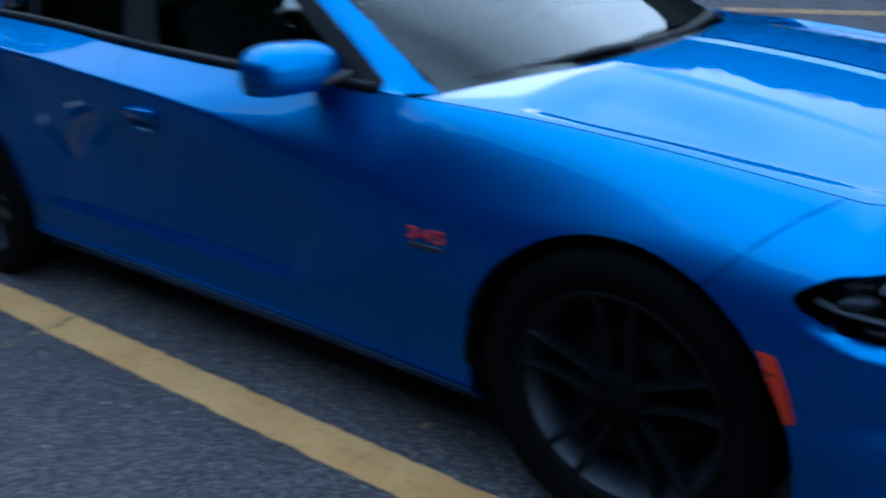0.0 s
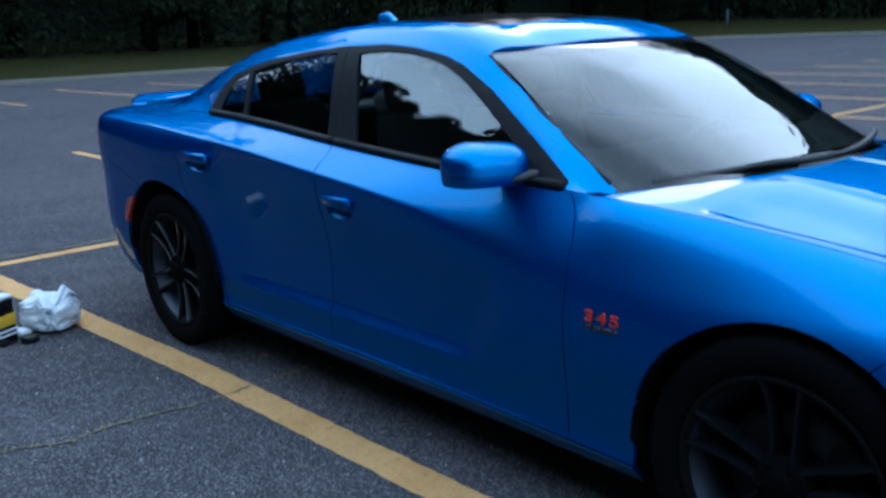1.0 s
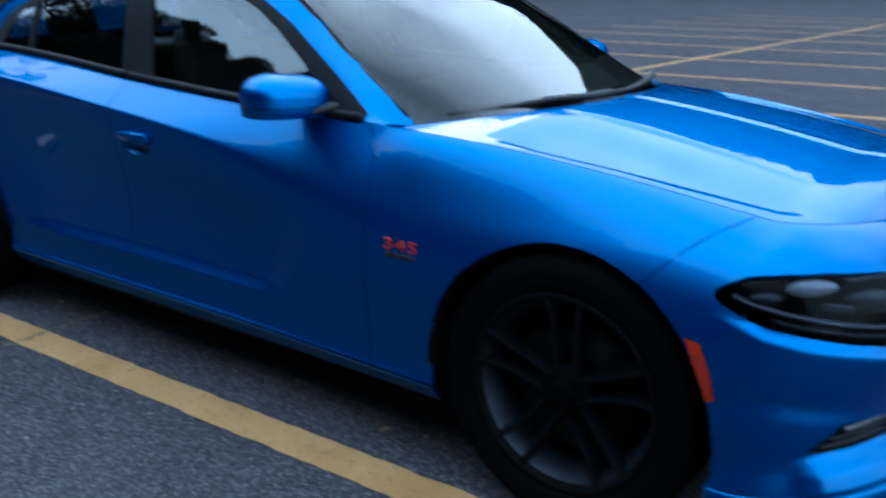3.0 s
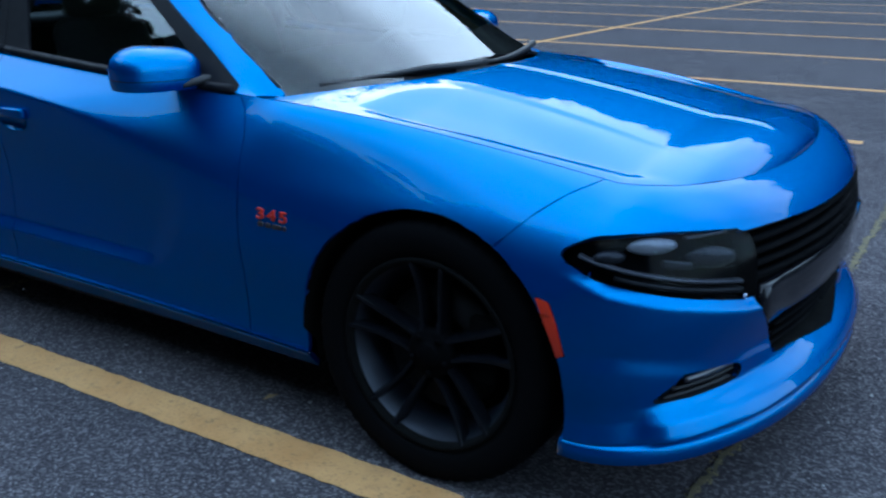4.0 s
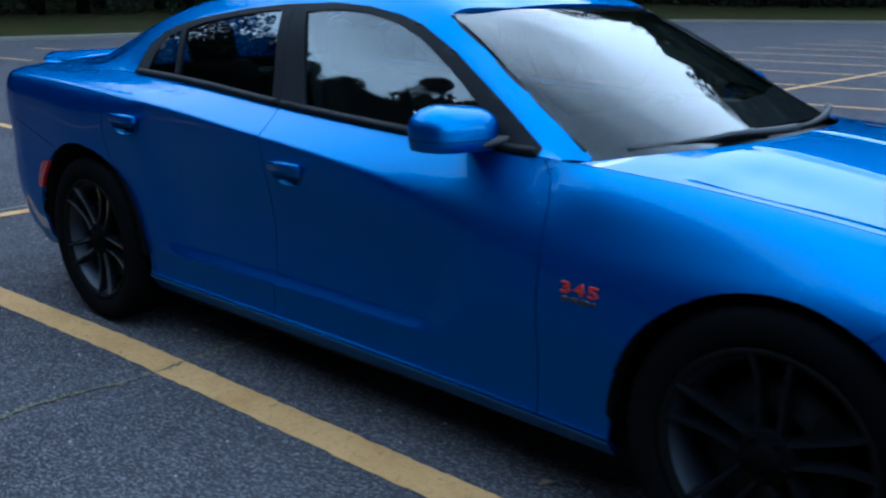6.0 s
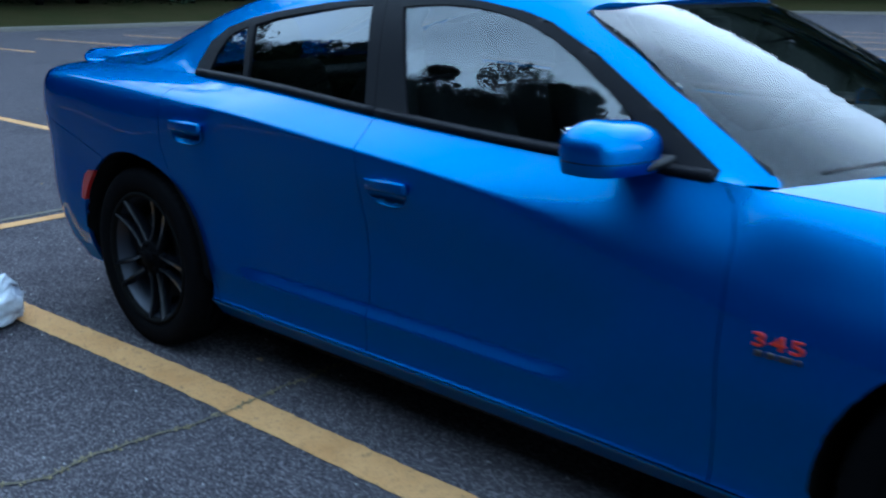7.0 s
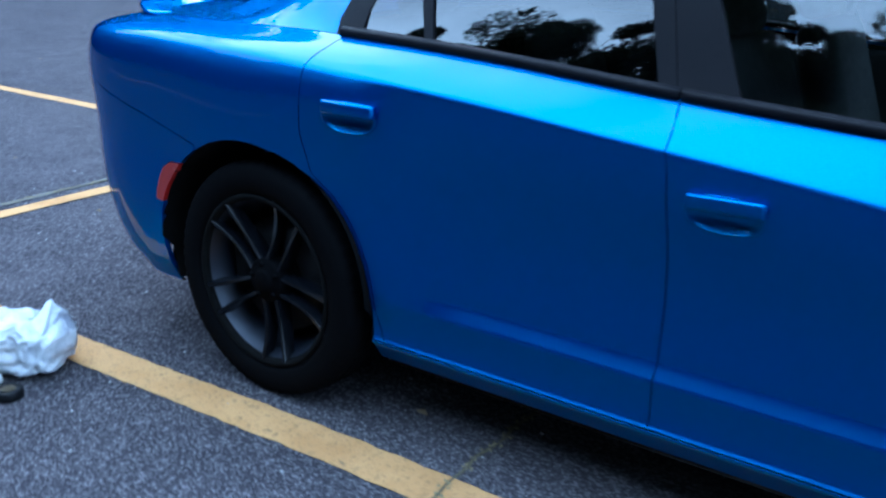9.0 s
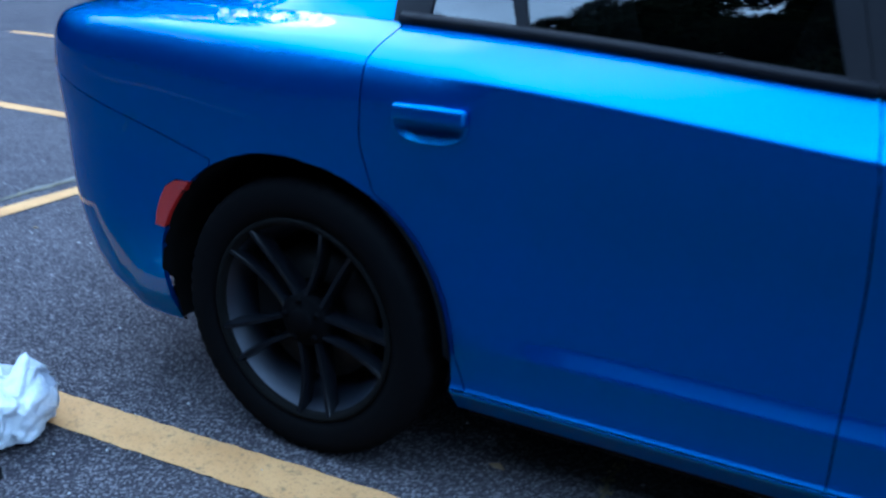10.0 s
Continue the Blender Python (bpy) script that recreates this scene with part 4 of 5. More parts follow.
for left in (False, True):
    s = 1 if left else -1
    lamp = part("headlight", pocket(SKIN["lamp"], (-0.045, 0.03), left), HUB, car, "smoked black headlight")
    lens = part("lamp_lens", build(SKIN["lamp"], mirror=left, sink=0.002), LENS, lamp, "clear glossy lens")
    lens.visible_shadow = False
    low = lambda t: float(np.interp(t, [.70, .745, .83, .985, 1.15], [.700, .667, .647, .616, .590]))
    inner_path = lambda z, t0, t1, sink, n=16: [tau_path(z(t), t, t + 0.001, s, sink, 2)[0] for t in np.linspace(t0, t1, n)][::-1 if left else 1]
    # light tube along the foot, ledge under it, brow along the top
    part("light_tube", sweep(inner_path(lambda t: low(t) + 0.034, 0.735, 1.135, 0.018), [(0.006, -0.0045), (0.009, 0), (0.006, 0.0045), (-0.008, 0.0045), (-0.008, -0.0045)]), TUBE, lamp, "grey light tube")
    part("lamp_ledge", sweep(inner_path(lambda t: low(t) + 0.013, 0.80, 1.14, 0.022), [(0.004, -0.009), (0.008, 0.004), (-0.01, 0.006), (-0.012, -0.009)]), BLACK, lamp)
    part("lamp_brow", sweep(inner_path(lambda t: 0.741, 0.98, 1.10, 0.022), [(0.004, -0.003), (0.006, 0.003), (-0.01, 0.003), (-0.01, -0.003)]), TUBE, lamp)
    # pale projector oval over two dark bowls and the small turn lamp between them
    # the oval's pale grey stands for sky mirrored in the lens
    for nm, tt, zz, rx, rz, mat, text in (("lamp_projector", 0.90, 0.728, 0.062, 0.020, PROJECTOR, "projector oval coloured pale for the sky's reflection"), ("lamp_bowl", 1.05, 0.690, 0.066, 0.026, BOWL, ""), ("lamp_bowl", 0.80, 0.706, 0.040, 0.018, BOWL, "")):
        x, y, z = tau_path(zz, tt, tt + 0.001, s, 0.036, 2)[0]
        bm = bmesh.new()
        bmesh.ops.create_uvsphere(bm, u_segments=24, v_segments=12, radius=1.0, matrix=pose(x, y, z, 0, 0, -45 * s) @ Matrix.Diagonal((rx, 0.016, rz, 1)))
        part(nm, bm, mat, lamp, text)
    x, y, z = tau_path(0.686, 0.955, 0.956, s, 0.03, 2)[0]
    part("turn_lamp", soft_box(0.075, 0.012, 0.018, 0.004, 2, at=(x, y, z), rot=(0, 8, -45 * s)), BOWL, lamp)
    # fog lamp pocket
    fog = part("fog_pocket", pocket(SKIN["fog"], (-0.045, 0.02), left), BLACK, front_bumper, "black fog lamp pocket")
    for z, t0, t1 in ((0.362, 0.935, 1.15), (0.382, 0.955, 1.16)):
        p = tau_path(z, t0, t1, s, 0.02)
        part("pocket_slat", sweep(p[::-1] if left else p, [(0.004, -0.004), (0.008, 0), (0.004, 0.004), (-0.02, 0.004), (-0.02, -0.004)]), BLACK, fog)
    p = tau_path(0.405, 0.985, 1.145, s, 0.012)
    strip_lamp = part("running_lamp", sweep(p[::-1] if left else p, [(0.0, -0.008), (0.01, -0.004), (0.008, 0.008), (-0.012, 0.008), (-0.012, -0.008)]), STEEL, fog, "narrow clear running lamp")

grille = part("grille", pocket(SKIN["grille"], (-0.06, 0)), INNER, car, "black grille")


def both_path(z, t0, sink):
    r = tau_path(z, t0, 1.8, -1, sink, 24)
    return r + [(x, -y, zz) for x, y, zz in r[::-1][1:]]


for z, h, snk in ((0.706, 0.008, 0.03), (0.678, 0.007, 0.03), (0.650, 0.007, 0.03), (0.622, 0.007, 0.03)):
    part("grille_bar", sweep(both_path(z, 1.165, snk), [(0.006, -h), (0.014, 0), (0.006, h), (-0.02, h), (-0.02, -h)]), HUB, grille)
part("crossbar", sweep(both_path(0.545, 1.205, 0.03), [(0.0, -0.062), (0.010, -0.05), (0.013, 0), (0.012, 0.046), (0.002, 0.055), (-0.03, 0.05), (-0.03, -0.06)]), SATIN_GLASS, grille, "gloss black crossbar")
for z in (0.455, 0.425, 0.395):
    part("grille_bar", sweep(both_path(z, 1.30, 0.02), [(0.004, -0.004), (0.008, 0), (0.004, 0.004), (-0.02, 0.004), (-0.02, -0.004)]), HUB, grille)

# front lip
lip = RUN["sill_bottom"]
lip = [tuple(p) for p in lip[lip[:, 0] > 1.925]]
lip = [(x, -w, 0.232) for x, w, z in lip] + [(x, w, 0.232) for x, w, z in lip[::-1][1:]]
part("front_lip", sweep(lip, [(-0.03, 0.042), (0.012, 0.040), (0.046, 0.026), (0.051, 0.020), (0.051, -0.014), (0.044, -0.02), (-0.03, -0.018)]), PAINT, front_bumper, "blue front spoiler lip")

# lip spoiler on the boot
tail = RUN["belt"]
tail = [tuple(p) for p in tail[tail[:, 0] < -2.16]]
tail = [(x, w, z) for x, w, z in tail[::-1]] + [(x, -w, z) for x, w, z in tail[1:]]
ends = len(tail) - 1
bm = sweep(tail, [(0.012, 0.0), (0.022, 0.03), (0.012, 0.046), (-0.02, 0.044), (-0.09, 0.026), (-0.14, 0.004), (-0.14, -0.01)])
for v in bm.verts:
    fade = min(1.0, max(0.0, (-2.16 - v.co.x) / 0.22))
    base = float(np.interp(v.co.x, [-2.6, -2.16], [1.075, 1.083]))
    v.co.z = base + (v.co.z - base) * (0.1 + 0.9 * fade)
part("boot_spoiler", bm, PAINT, car, "blue lip spoiler")

# roof aerial
bm = soft_box(0.15, 0.055, 0.075, 0.016, 3, at=(0, 0, 0.03))
for v in bm.verts:
    q = max(0.0, v.co.z) / 0.07
    v.co.x = v.co.x * (1 - 0.55 * q) - 0.035 * q
    v.co.y *= 1 - 0.7 * q
bmesh.ops.transform(bm, matrix=pose(-0.93, 0.0, 1.427, 0, -6, 0), verts=bm.verts)
part("roof_aerial", bm, PAINT, car, "blue shark-fin aerial")

# cowl and wipers
belt_z = lambda x: float(fair(STATIONS, LINES["belt"][1], np.array([x]))[0])
hood_z = lambda x, y: belt_z(x) + 0.055 * (1 - (y / 0.79) ** 2)
bm = bmesh.new()
rows = []
for q in np.linspace(-1, 1, 33):
    y = q * 0.72
    xf = float(hood_rear(y)) + 0.03
    zf = hood_z(xf, y)
    rows.append([bm.verts.new(p) for p in ((xf - 0.19, y, zf + 0.004), (xf - 0.11, y, zf - 0.016), (xf - 0.04, y, zf - 0.02), (xf, y, zf - 0.012), (xf + 0.01, y, zf - 0.05))])
for a, b in zip(rows, rows[1:]):
    for j in range(4):
        bm.faces.new((a[j], a[j + 1], b[j + 1], b[j]))
bmesh.ops.recalc_face_normals(bm, faces=bm.faces[:])
part("cowl_panel", bm, BLACK, car, "black cowl panel under the windscreen")


def tube(points, r, seg=8):
    """A round rod through points."""
    bm = bmesh.new()
    P = [Vector(p) for p in points]
    rings = []
    for i, p in enumerate(P):
        t = (P[min(i + 1, len(P) - 1)] - P[max(i - 1, 0)]).normalized()
        u = t.orthogonal().normalized()
        if i:
            u = (last - t * last.dot(t)).normalized()
        last = u
        w = t.cross(u)
        rr = r[i] if isinstance(r, (list, tuple)) else r
        rings.append([bm.verts.new(p + (u * math.cos(a) + w * math.sin(a)) * rr) for a in np.linspace(0, 2 * math.pi, seg + 1)[:-1]])
    for a, b in zip(rings, rings[1:]):
        for j in range(seg):
            bm.faces.new((a[j], a[(j + 1) % seg], b[(j + 1) % seg], b[j]))
    bm.faces.new(rings[0][::-1])
    bm.faces.new(rings[-1])
    bmesh.ops.recalc_face_normals(bm, faces=bm.faces[:])
    return bm


for sd in (1, -1):
    part("screen_seal", tube([(x, sd * y, z - 0.003) for x, y, z in EDGE_LINE], 0.006), BLACK, car, "black windscreen seal")


def screen_z(x, y):
    """Height of the windscreen at x and y."""
    ez, mz = np.interp(x, CAB_X, EDGE_Z), np.interp(x, CAB_X, MID_Z)
    ew = np.interp(x, CAB_X, EDGE_W)
    q = min(1.0, abs(y) / ew)
    return ez + (mz - ez) * (1 - q ** 2.2)


def glass_z(x, y):
    """Height of the windscreen's glass at x and y."""
    c, terms, _ = PANES["screen"]
    return float(np.dot(terms(Vector((x, -abs(y), 0))), c))


for y0, y1 in ((-0.06, -0.64), (0.50, -0.08)):
    line, edge = [], []
    for i in range(13):
        q = i / 12
        y = y0 + (y1 - y0) * q
        x = float(hood_rear(y)) - 0.02 - 0.03 * q
        rise = 0.016 * (1 - q) ** 2 + 0.008
        line.append((x, y, min(max(hood_z(x, y) - 0.006, glass_z(x, y) + rise), hood_z(x, y) + 0.006 + 2 * rise * (1 - q))))
        edge.append((x - 0.004, y, min(max(hood_z(x, y) - 0.014, glass_z(x, y) + 0.003), hood_z(x, y) + 0.004)))
    wiper = part("wiper", tube(line, [0.013 - 0.008 * i / 12 for i in range(13)]), BLACK, car, "black windscreen wiper")
    part("wiper_blade", tube(edge[3:], 0.008, 6), RUBBER, wiper)

# ---- badge on both front wings ----
for left in (False, True):
    s = 1 if left else -1
    txt = bpy.data.curves.new("badge_number", "FONT")
    txt.body, txt.size, txt.extrude, txt.bevel_depth, txt.space_character = "345", 0.050, 0.003, 0.0008, 1.25
    tmp = new("badge_number", txt)
    bpy.context.view_layer.update()
    me = bpy.data.meshes.new_from_object(tmp.evaluated_get(bpy.context.evaluated_depsgraph_get()))
    bpy.data.objects.remove(tmp)
    me.materials.clear()
    me.materials.append(RED)
    num = new("badge_number", me)
    ww, wb = skin_at(1.02, 0.668), skin_at(1.02, 0.637)
    num.matrix_world = pose(0.966, -(ww + 0.003), 0.652, 88, 0, 0) @ Matrix.Diagonal((1.36, 0.88, 1, 1)) if not left else pose(1.106, ww + 0.003, 0.652, 92, 0, 180) @ Matrix.Diagonal((1.36, 0.88, 1, 1))
    num.parent = SIDE_PARTS["fender", left]
    num["label"] = "red raised number on the front wing"
    bm = bmesh.new()
    for i, (a, b) in enumerate(((0.975, 0.990), (0.997, 1.012), (1.018, 1.044), (1.050, 1.058))):
        box(bm, 0.966 + (a - 0.967) * 1.25, 0.966 + (b - 0.967) * 1.25, *sorted((s * (wb - 0.004), s * (wb + 0.006))), 0.631, 0.644)
    bmesh.ops.bevel(bm, geom=bm.edges[:], offset=0.001, segments=1, affect="EDGES")
    part("badge_bars", bm, STEEL, SIDE_PARTS["fender", left], "small grey bars under the number")


# ---- wheels ----
def revolve(profile, n=64):
    """Turns a profile of (radius, y) round the y axis."""
    bm = bmesh.new()
    rings = [[bm.verts.new((r * math.cos(t), y, r * math.sin(t))) for t in np.linspace(0, 2 * math.pi, n + 1)[:-1]] for r, y in profile]
    for a, b in zip(rings, rings[1:]):
        for j in range(n):
            bm.faces.new((a[j], a[(j + 1) % n], b[(j + 1) % n], b[j]))
    return bm


def spoke(angle, side):
    """One blade of a pair, from the hub to the rim: a narrow face with long slanted flanks."""
    bm = bmesh.new()
    rings = []
    a = radians(angle)
    c, t = Vector((math.cos(a), 0, math.sin(a))), Vector((-math.sin(a), 0, math.cos(a)))
    for q in np.linspace(0, 1, 11):
        r = 0.040 + q * 0.212
        off = side * (0.025 + 0.006 * q + 0.017 * q ** 3)
        half = 0.0095 + 0.0035 * q * q + 0.002 * (1 - q) ** 3
        face = -0.096 - 0.020 * q ** 1.6 + 0.010 * math.sin(math.pi * q)
        back = face + 0.052 - 0.018 * q
        # the flank towards the gap of the pair is steep, the outer one leans
        inner, outer = half * 0.95, half * 1.15
        lo, hi = (outer, inner) if side < 0 else (inner, outer)
        rings.append([bm.verts.new(c * r + t * (off + u) + Vector((0, y, 0))) for u, y in ((-lo, back), (-half * 0.75, face + 0.007), (-half * 0.45, face), (half * 0.45, face), (half * 0.75, face + 0.007), (hi, back))])
    for a, b in zip(rings, rings[1:]):
        for j in range(6):
            bm.faces.new((a[j], a[(j + 1) % 6], b[(j + 1) % 6], b[j]))
    bm.faces.new(rings[0]), bm.faces.new(rings[-1])
    bmesh.ops.recalc_face_normals(bm, faces=bm.faces[:])
    for e in bm.edges:
        if len(e.link_faces) == 2 and e.calc_face_angle() > 0.45:
            e.smooth = False
    return bm


def wheel(x, y, turn, side):
    root = new("wheel")
    root.parent = car
    base = pose(x, y, 0.362, 0, 0, 0 if side < 0 else 180)
    root.matrix_basis = base
    tyre = revolve([(0.262, -0.100), (0.268, -0.112), (0.290, -0.121), (0.315, -0.1235), (0.338, -0.120), (0.352, -0.112), (0.3605, -0.096), (0.3635, -0.06), (0.3635, -0.058), (0.355, -0.0575), (0.355, -0.0525), (0.364, -0.052), (0.364, -0.022), (0.355, -0.0215), (0.355, -0.0165), (0.364, -0.016), (0.364, 0.016), (0.355, 0.0165), (0.355, 0.0215), (0.364, 0.022), (0.364, 0.06), (0.3605, 0.096), (0.352, 0.112), (0.315, 0.1235), (0.262, 0.10)], 180)
    for v in tyre.verts:
        rad = math.hypot(v.co.x, v.co.z)
        if rad > 0.350 and abs(v.co.y) > 0.055 and round(math.degrees(math.atan2(v.co.z, v.co.x)) / 2) % 3 == 0:
            v.co.x, v.co.z = v.co.x * (rad - 0.005) / rad, v.co.z * (rad - 0.005) / rad
    for v in tyre.verts:
        if v.co.z < -0.352:
            v.co.z = -0.352 - (-(v.co.z) - 0.352) * 0.75
    part("tyre", tyre, RUBBER, root, "low-profile black tyre")
    part("rim", revolve([(0.262, -0.104), (0.266, -0.112), (0.262, -0.117), (0.254, -0.116), (0.247, -0.108), (0.244, -0.098)]), INNER, root, "satin black alloy rim")
    part("rim_barrel", revolve([(0.245, -0.100), (0.236, -0.082), (0.222, -0.050), (0.212, -0.015), (0.208, 0.06), (0.24, 0.10)]), BARREL, root)
    for k in range(5):
        for sp in (-1, 1):
            part("spoke", spoke(turn + 72 * k, sp), RIM, root)
    part("hub", revolve([(0.0, -0.112), (0.028, -0.112), (0.033, -0.108), (0.036, -0.100), (0.060, -0.099), (0.068, -0.092), (0.072, -0.05), (0.0, -0.045)], 32), HUB, root)
    for k in range(5):
        bm = bmesh.new()
        a = radians(turn + 36 + 72 * k)
        bmesh.ops.create_cone(bm, cap_ends=True, segments=6, radius1=0.0095, radius2=0.0085, depth=0.024, matrix=pose(0.0525 * math.cos(a), -0.094, 0.0525 * math.sin(a), 90))
        part("wheel_nut", bm, HUB, root)
    # dark disc added behind the spokes, so that no bright ground shows through
    part("wheel_backing", revolve([(0.0, 0.03), (0.209, 0.03), (0.209, 0.036), (0.0, 0.036)], 48), INNER, root)
    # brake disc and caliper are near black for the shade inside the wheel
    part("brake_disc", revolve([(0.09, -0.03), (0.175, -0.03), (0.175, -0.005), (0.09, -0.005)], 48), SHADED_STEEL, root)
    bm = soft_box(0.09, 0.07, 0.19, 0.015, 2, at=(0.135 if x > 0 else -0.135, -0.02, 0.02))
    part("brake_caliper", bm, INNER, root)


for x, turn in ((1.526, 18), (-1.526, 62)):
    wheel(x, -0.806, turn, -1)
    wheel(x, 0.806, turn, 1)


# ---- inside the car ----
def seat(x, y, rear=False):
    root = new("car_seat")
    root.parent = car
    root.matrix_basis = pose(x, y, 0.0)
    part("seat_cushion", soft_box(0.52, 0.5, 0.16, 0.06, 4, at=(0.0, 0, 0.50), rot=(0, -6, 0)), SEAT, root)
    part("seat_back", soft_box(0.14, 0.47, 0.60, 0.06, 4, 0.86, at=(-0.29, 0, 0.83), rot=(0, -16, 0)), SEAT, root)
    part("headrest", soft_box(0.10, 0.25, 0.17, 0.045, 4, 0.9, at=(-0.40, 0, 1.195), rot=(0, -12, 0)), SEAT, root)
    for d in (-0.06, 0.06):
        part("headrest_post", tube([(-0.36, d, 1.05), (-0.395, d, 1.16)], 0.007), STEEL, root)


for y in (-0.37, 0.37):
    seat(0.02, y)
    seat(-0.92, y)
bm = soft_box(0.42, 1.42, 0.18, 0.06, 4, at=(0.80, 0, 0.87), rot=(0, 6, 0))
dash = part("dashboard", bm, DASH, car, "dark grey dashboard")
part("instrument_hood", soft_box(0.16, 0.36, 0.07, 0.03, 3, at=(0.70, 0.37, 0.985)), DASH, dash)
ring = tube([(0.47 + 0.07 * math.sin(t), 0.37 + 0.185 * math.cos(t), 0.87 + 0.172 * math.sin(t)) for t in np.linspace(0, 2 * math.pi, 33)], 0.015)
wheel_part = part("steering_wheel", ring, BLACK, car, "black steering wheel")
part("wheel_boss", soft_box(0.07, 0.2, 0.12, 0.03, 3, at=(0.49, 0.37, 0.86), rot=(0, 22, 0)), BLACK, wheel_part)
part("rear_view_mirror", soft_box(0.03, 0.23, 0.065, 0.014, 3, at=(0.36, 0.0, 1.275)), BLACK, car)
part("parcel_shelf", soft_box(0.55, 1.2, 0.05, 0.02, 2, at=(-1.55, 0, 1.035)), DASH, car)
part("cabin_floor", soft_box(2.2, 1.5, 0.05, 0.02, 1, at=(-0.2, 0, 0.34)), INNER, car)
for left in (False, True):
    s = 1 if left else -1
    part("door_lining", soft_box(2.0, 0.05, 0.58, 0.02, 2, at=(-0.25, s * 0.765, 0.70)), DASH, car)
    part("centre_pillar", soft_box(0.12, 0.04, 0.40, 0.015, 2, at=(-0.40, s * 0.665, 1.18), rot=(s * 27, 14, 0)), BLACK, car)


def head_lining():
    """Lining under the roof and inside the rear pillars."""
    G = cabin_grid(70, -1.95, 0.26).copy()
    G[:, :, 1] = np.maximum(G[:, :, 1] - 0.022, 0)
    G[:, :, 2] -= 0.02
    bm = bmesh.new()
    for sd in (-1, 1):
        vs = [[bm.verts.new((p[0], sd * p[1], p[2])) for p in row] for row in G]
        for i in range(len(G) - 1):
            for k in range(G.shape[1] - 1):
                x, w = G[i, k, 0], G[i, k, 1]
                if (i < 14 and x > -1.42) or (x < -1.12 and w < 0.48):
                    continue
                bm.faces.new((vs[i][k], vs[i][k + 1], vs[i + 1][k + 1], vs[i + 1][k]))
    bmesh.ops.delete(bm, geom=[v for v in bm.verts if not v.link_faces], context="VERTS")
    return bm


part("headlining", head_lining(), LINER, car, "grey headlining")
bm = soft_box(0.005, 0.11, 0.075, 0.002, 1, at=(0, 0, 0))
bmesh.ops.transform(bm, matrix=pose(0.90, 0.545, screen_z(0.90, 0.545) - 0.012, 0, -60, 14), verts=bm.verts)
part("screen_sticker", bm, plain("pale_sticker", (0.3, 0.42, 0.34), 0.6), car, "pale green sticker on the windscreen")

# the car stands a little off the axis of the plan
car.scale = (1, 0.965, 1)
car.location = (0, -0.033, 0)


# ---- ground, kerb, grass ----
bm = bmesh.new()
bmesh.ops.create_grid(bm, x_segments=2, y_segments=2, size=400)
tagged(part("ground", bm, ASPHALT, smooth=False), "worn grey asphalt car park with pale grit", kind="structure")


def ribbon(points, width, z, jitter=0.0, step=0.12, rng=None):
    """A flat strip along points, with a ragged border."""
    rng = rng or random.Random(3)
    bm = bmesh.new()
    P = [Vector((*p, 0)) for p in points]
    line = []
    for a, b in zip(P, P[1:]):
        n = max(1, int((b - a).length / step))
        line += [a + (b - a) * (i / n) for i in range(n)]
    line.append(P[-1])
    rows = []
    for i, p in enumerate(line):
        t = (line[min(i + 1, len(line) - 1)] - line[max(i - 1, 0)]).normalized()
        o = Vector((-t.y, t.x, 0))
        w = width(i / len(line)) if callable(width) else width
        rows.append([bm.verts.new(p + o * (s * w / 2 + rng.uniform(-jitter, jitter)) + Vector((0, 0, z))) for s in (1, 0.3, -0.3, -1)])
    for a, b in zip(rows, rows[1:]):
        for j in range(3):
            bm.faces.new((a[j], b[j], b[j + 1], a[j + 1]))
    bmesh.ops.recalc_face_normals(bm, faces=bm.faces[:])
    if bm.faces[0].normal.z < 0:
        bmesh.ops.reverse_faces(bm, faces=bm.faces[:])
    return bm


rng = random.Random(11)


def parking_line(pts, width=0.115, z=0.004, step=0.12):
    tagged(part("parking_line", ribbon(pts, width, z, 0.004 if step < 0.2 else 0.006, step, rng), YELLOW, smooth=False), "faded yellow painted parking line on the asphalt", "parking line", "parking lines")


STALL = 2.72
parking_line([(-3.93, -1.175), (-2.1, -1.085), (-1.2, -1.042), (0.0, -1.03), (1.66, -1.012)], 0.142, step=0.04)
for k in range(1, 12):
    y = -1.02 + STALL * k
    parking_line([(-3.9, y - 0.13), (1.62, y + 0.05)], step=0.15)
for k in range(-1, 12):
    y = -1.02 + STALL * k
    if k != 0:
        parking_line([(-9.7, y), (-3.96, y - 0.1)], step=0.3)
    parking_line([(-25.2, y - 0.05), (-19.5, y - 0.05)], step=0.6)
parking_line([(-3.93, -1.22), (-3.95, 0.2), (-3.72, 9.5), (-3.95, 30.0)], 0.11, 0.0055)


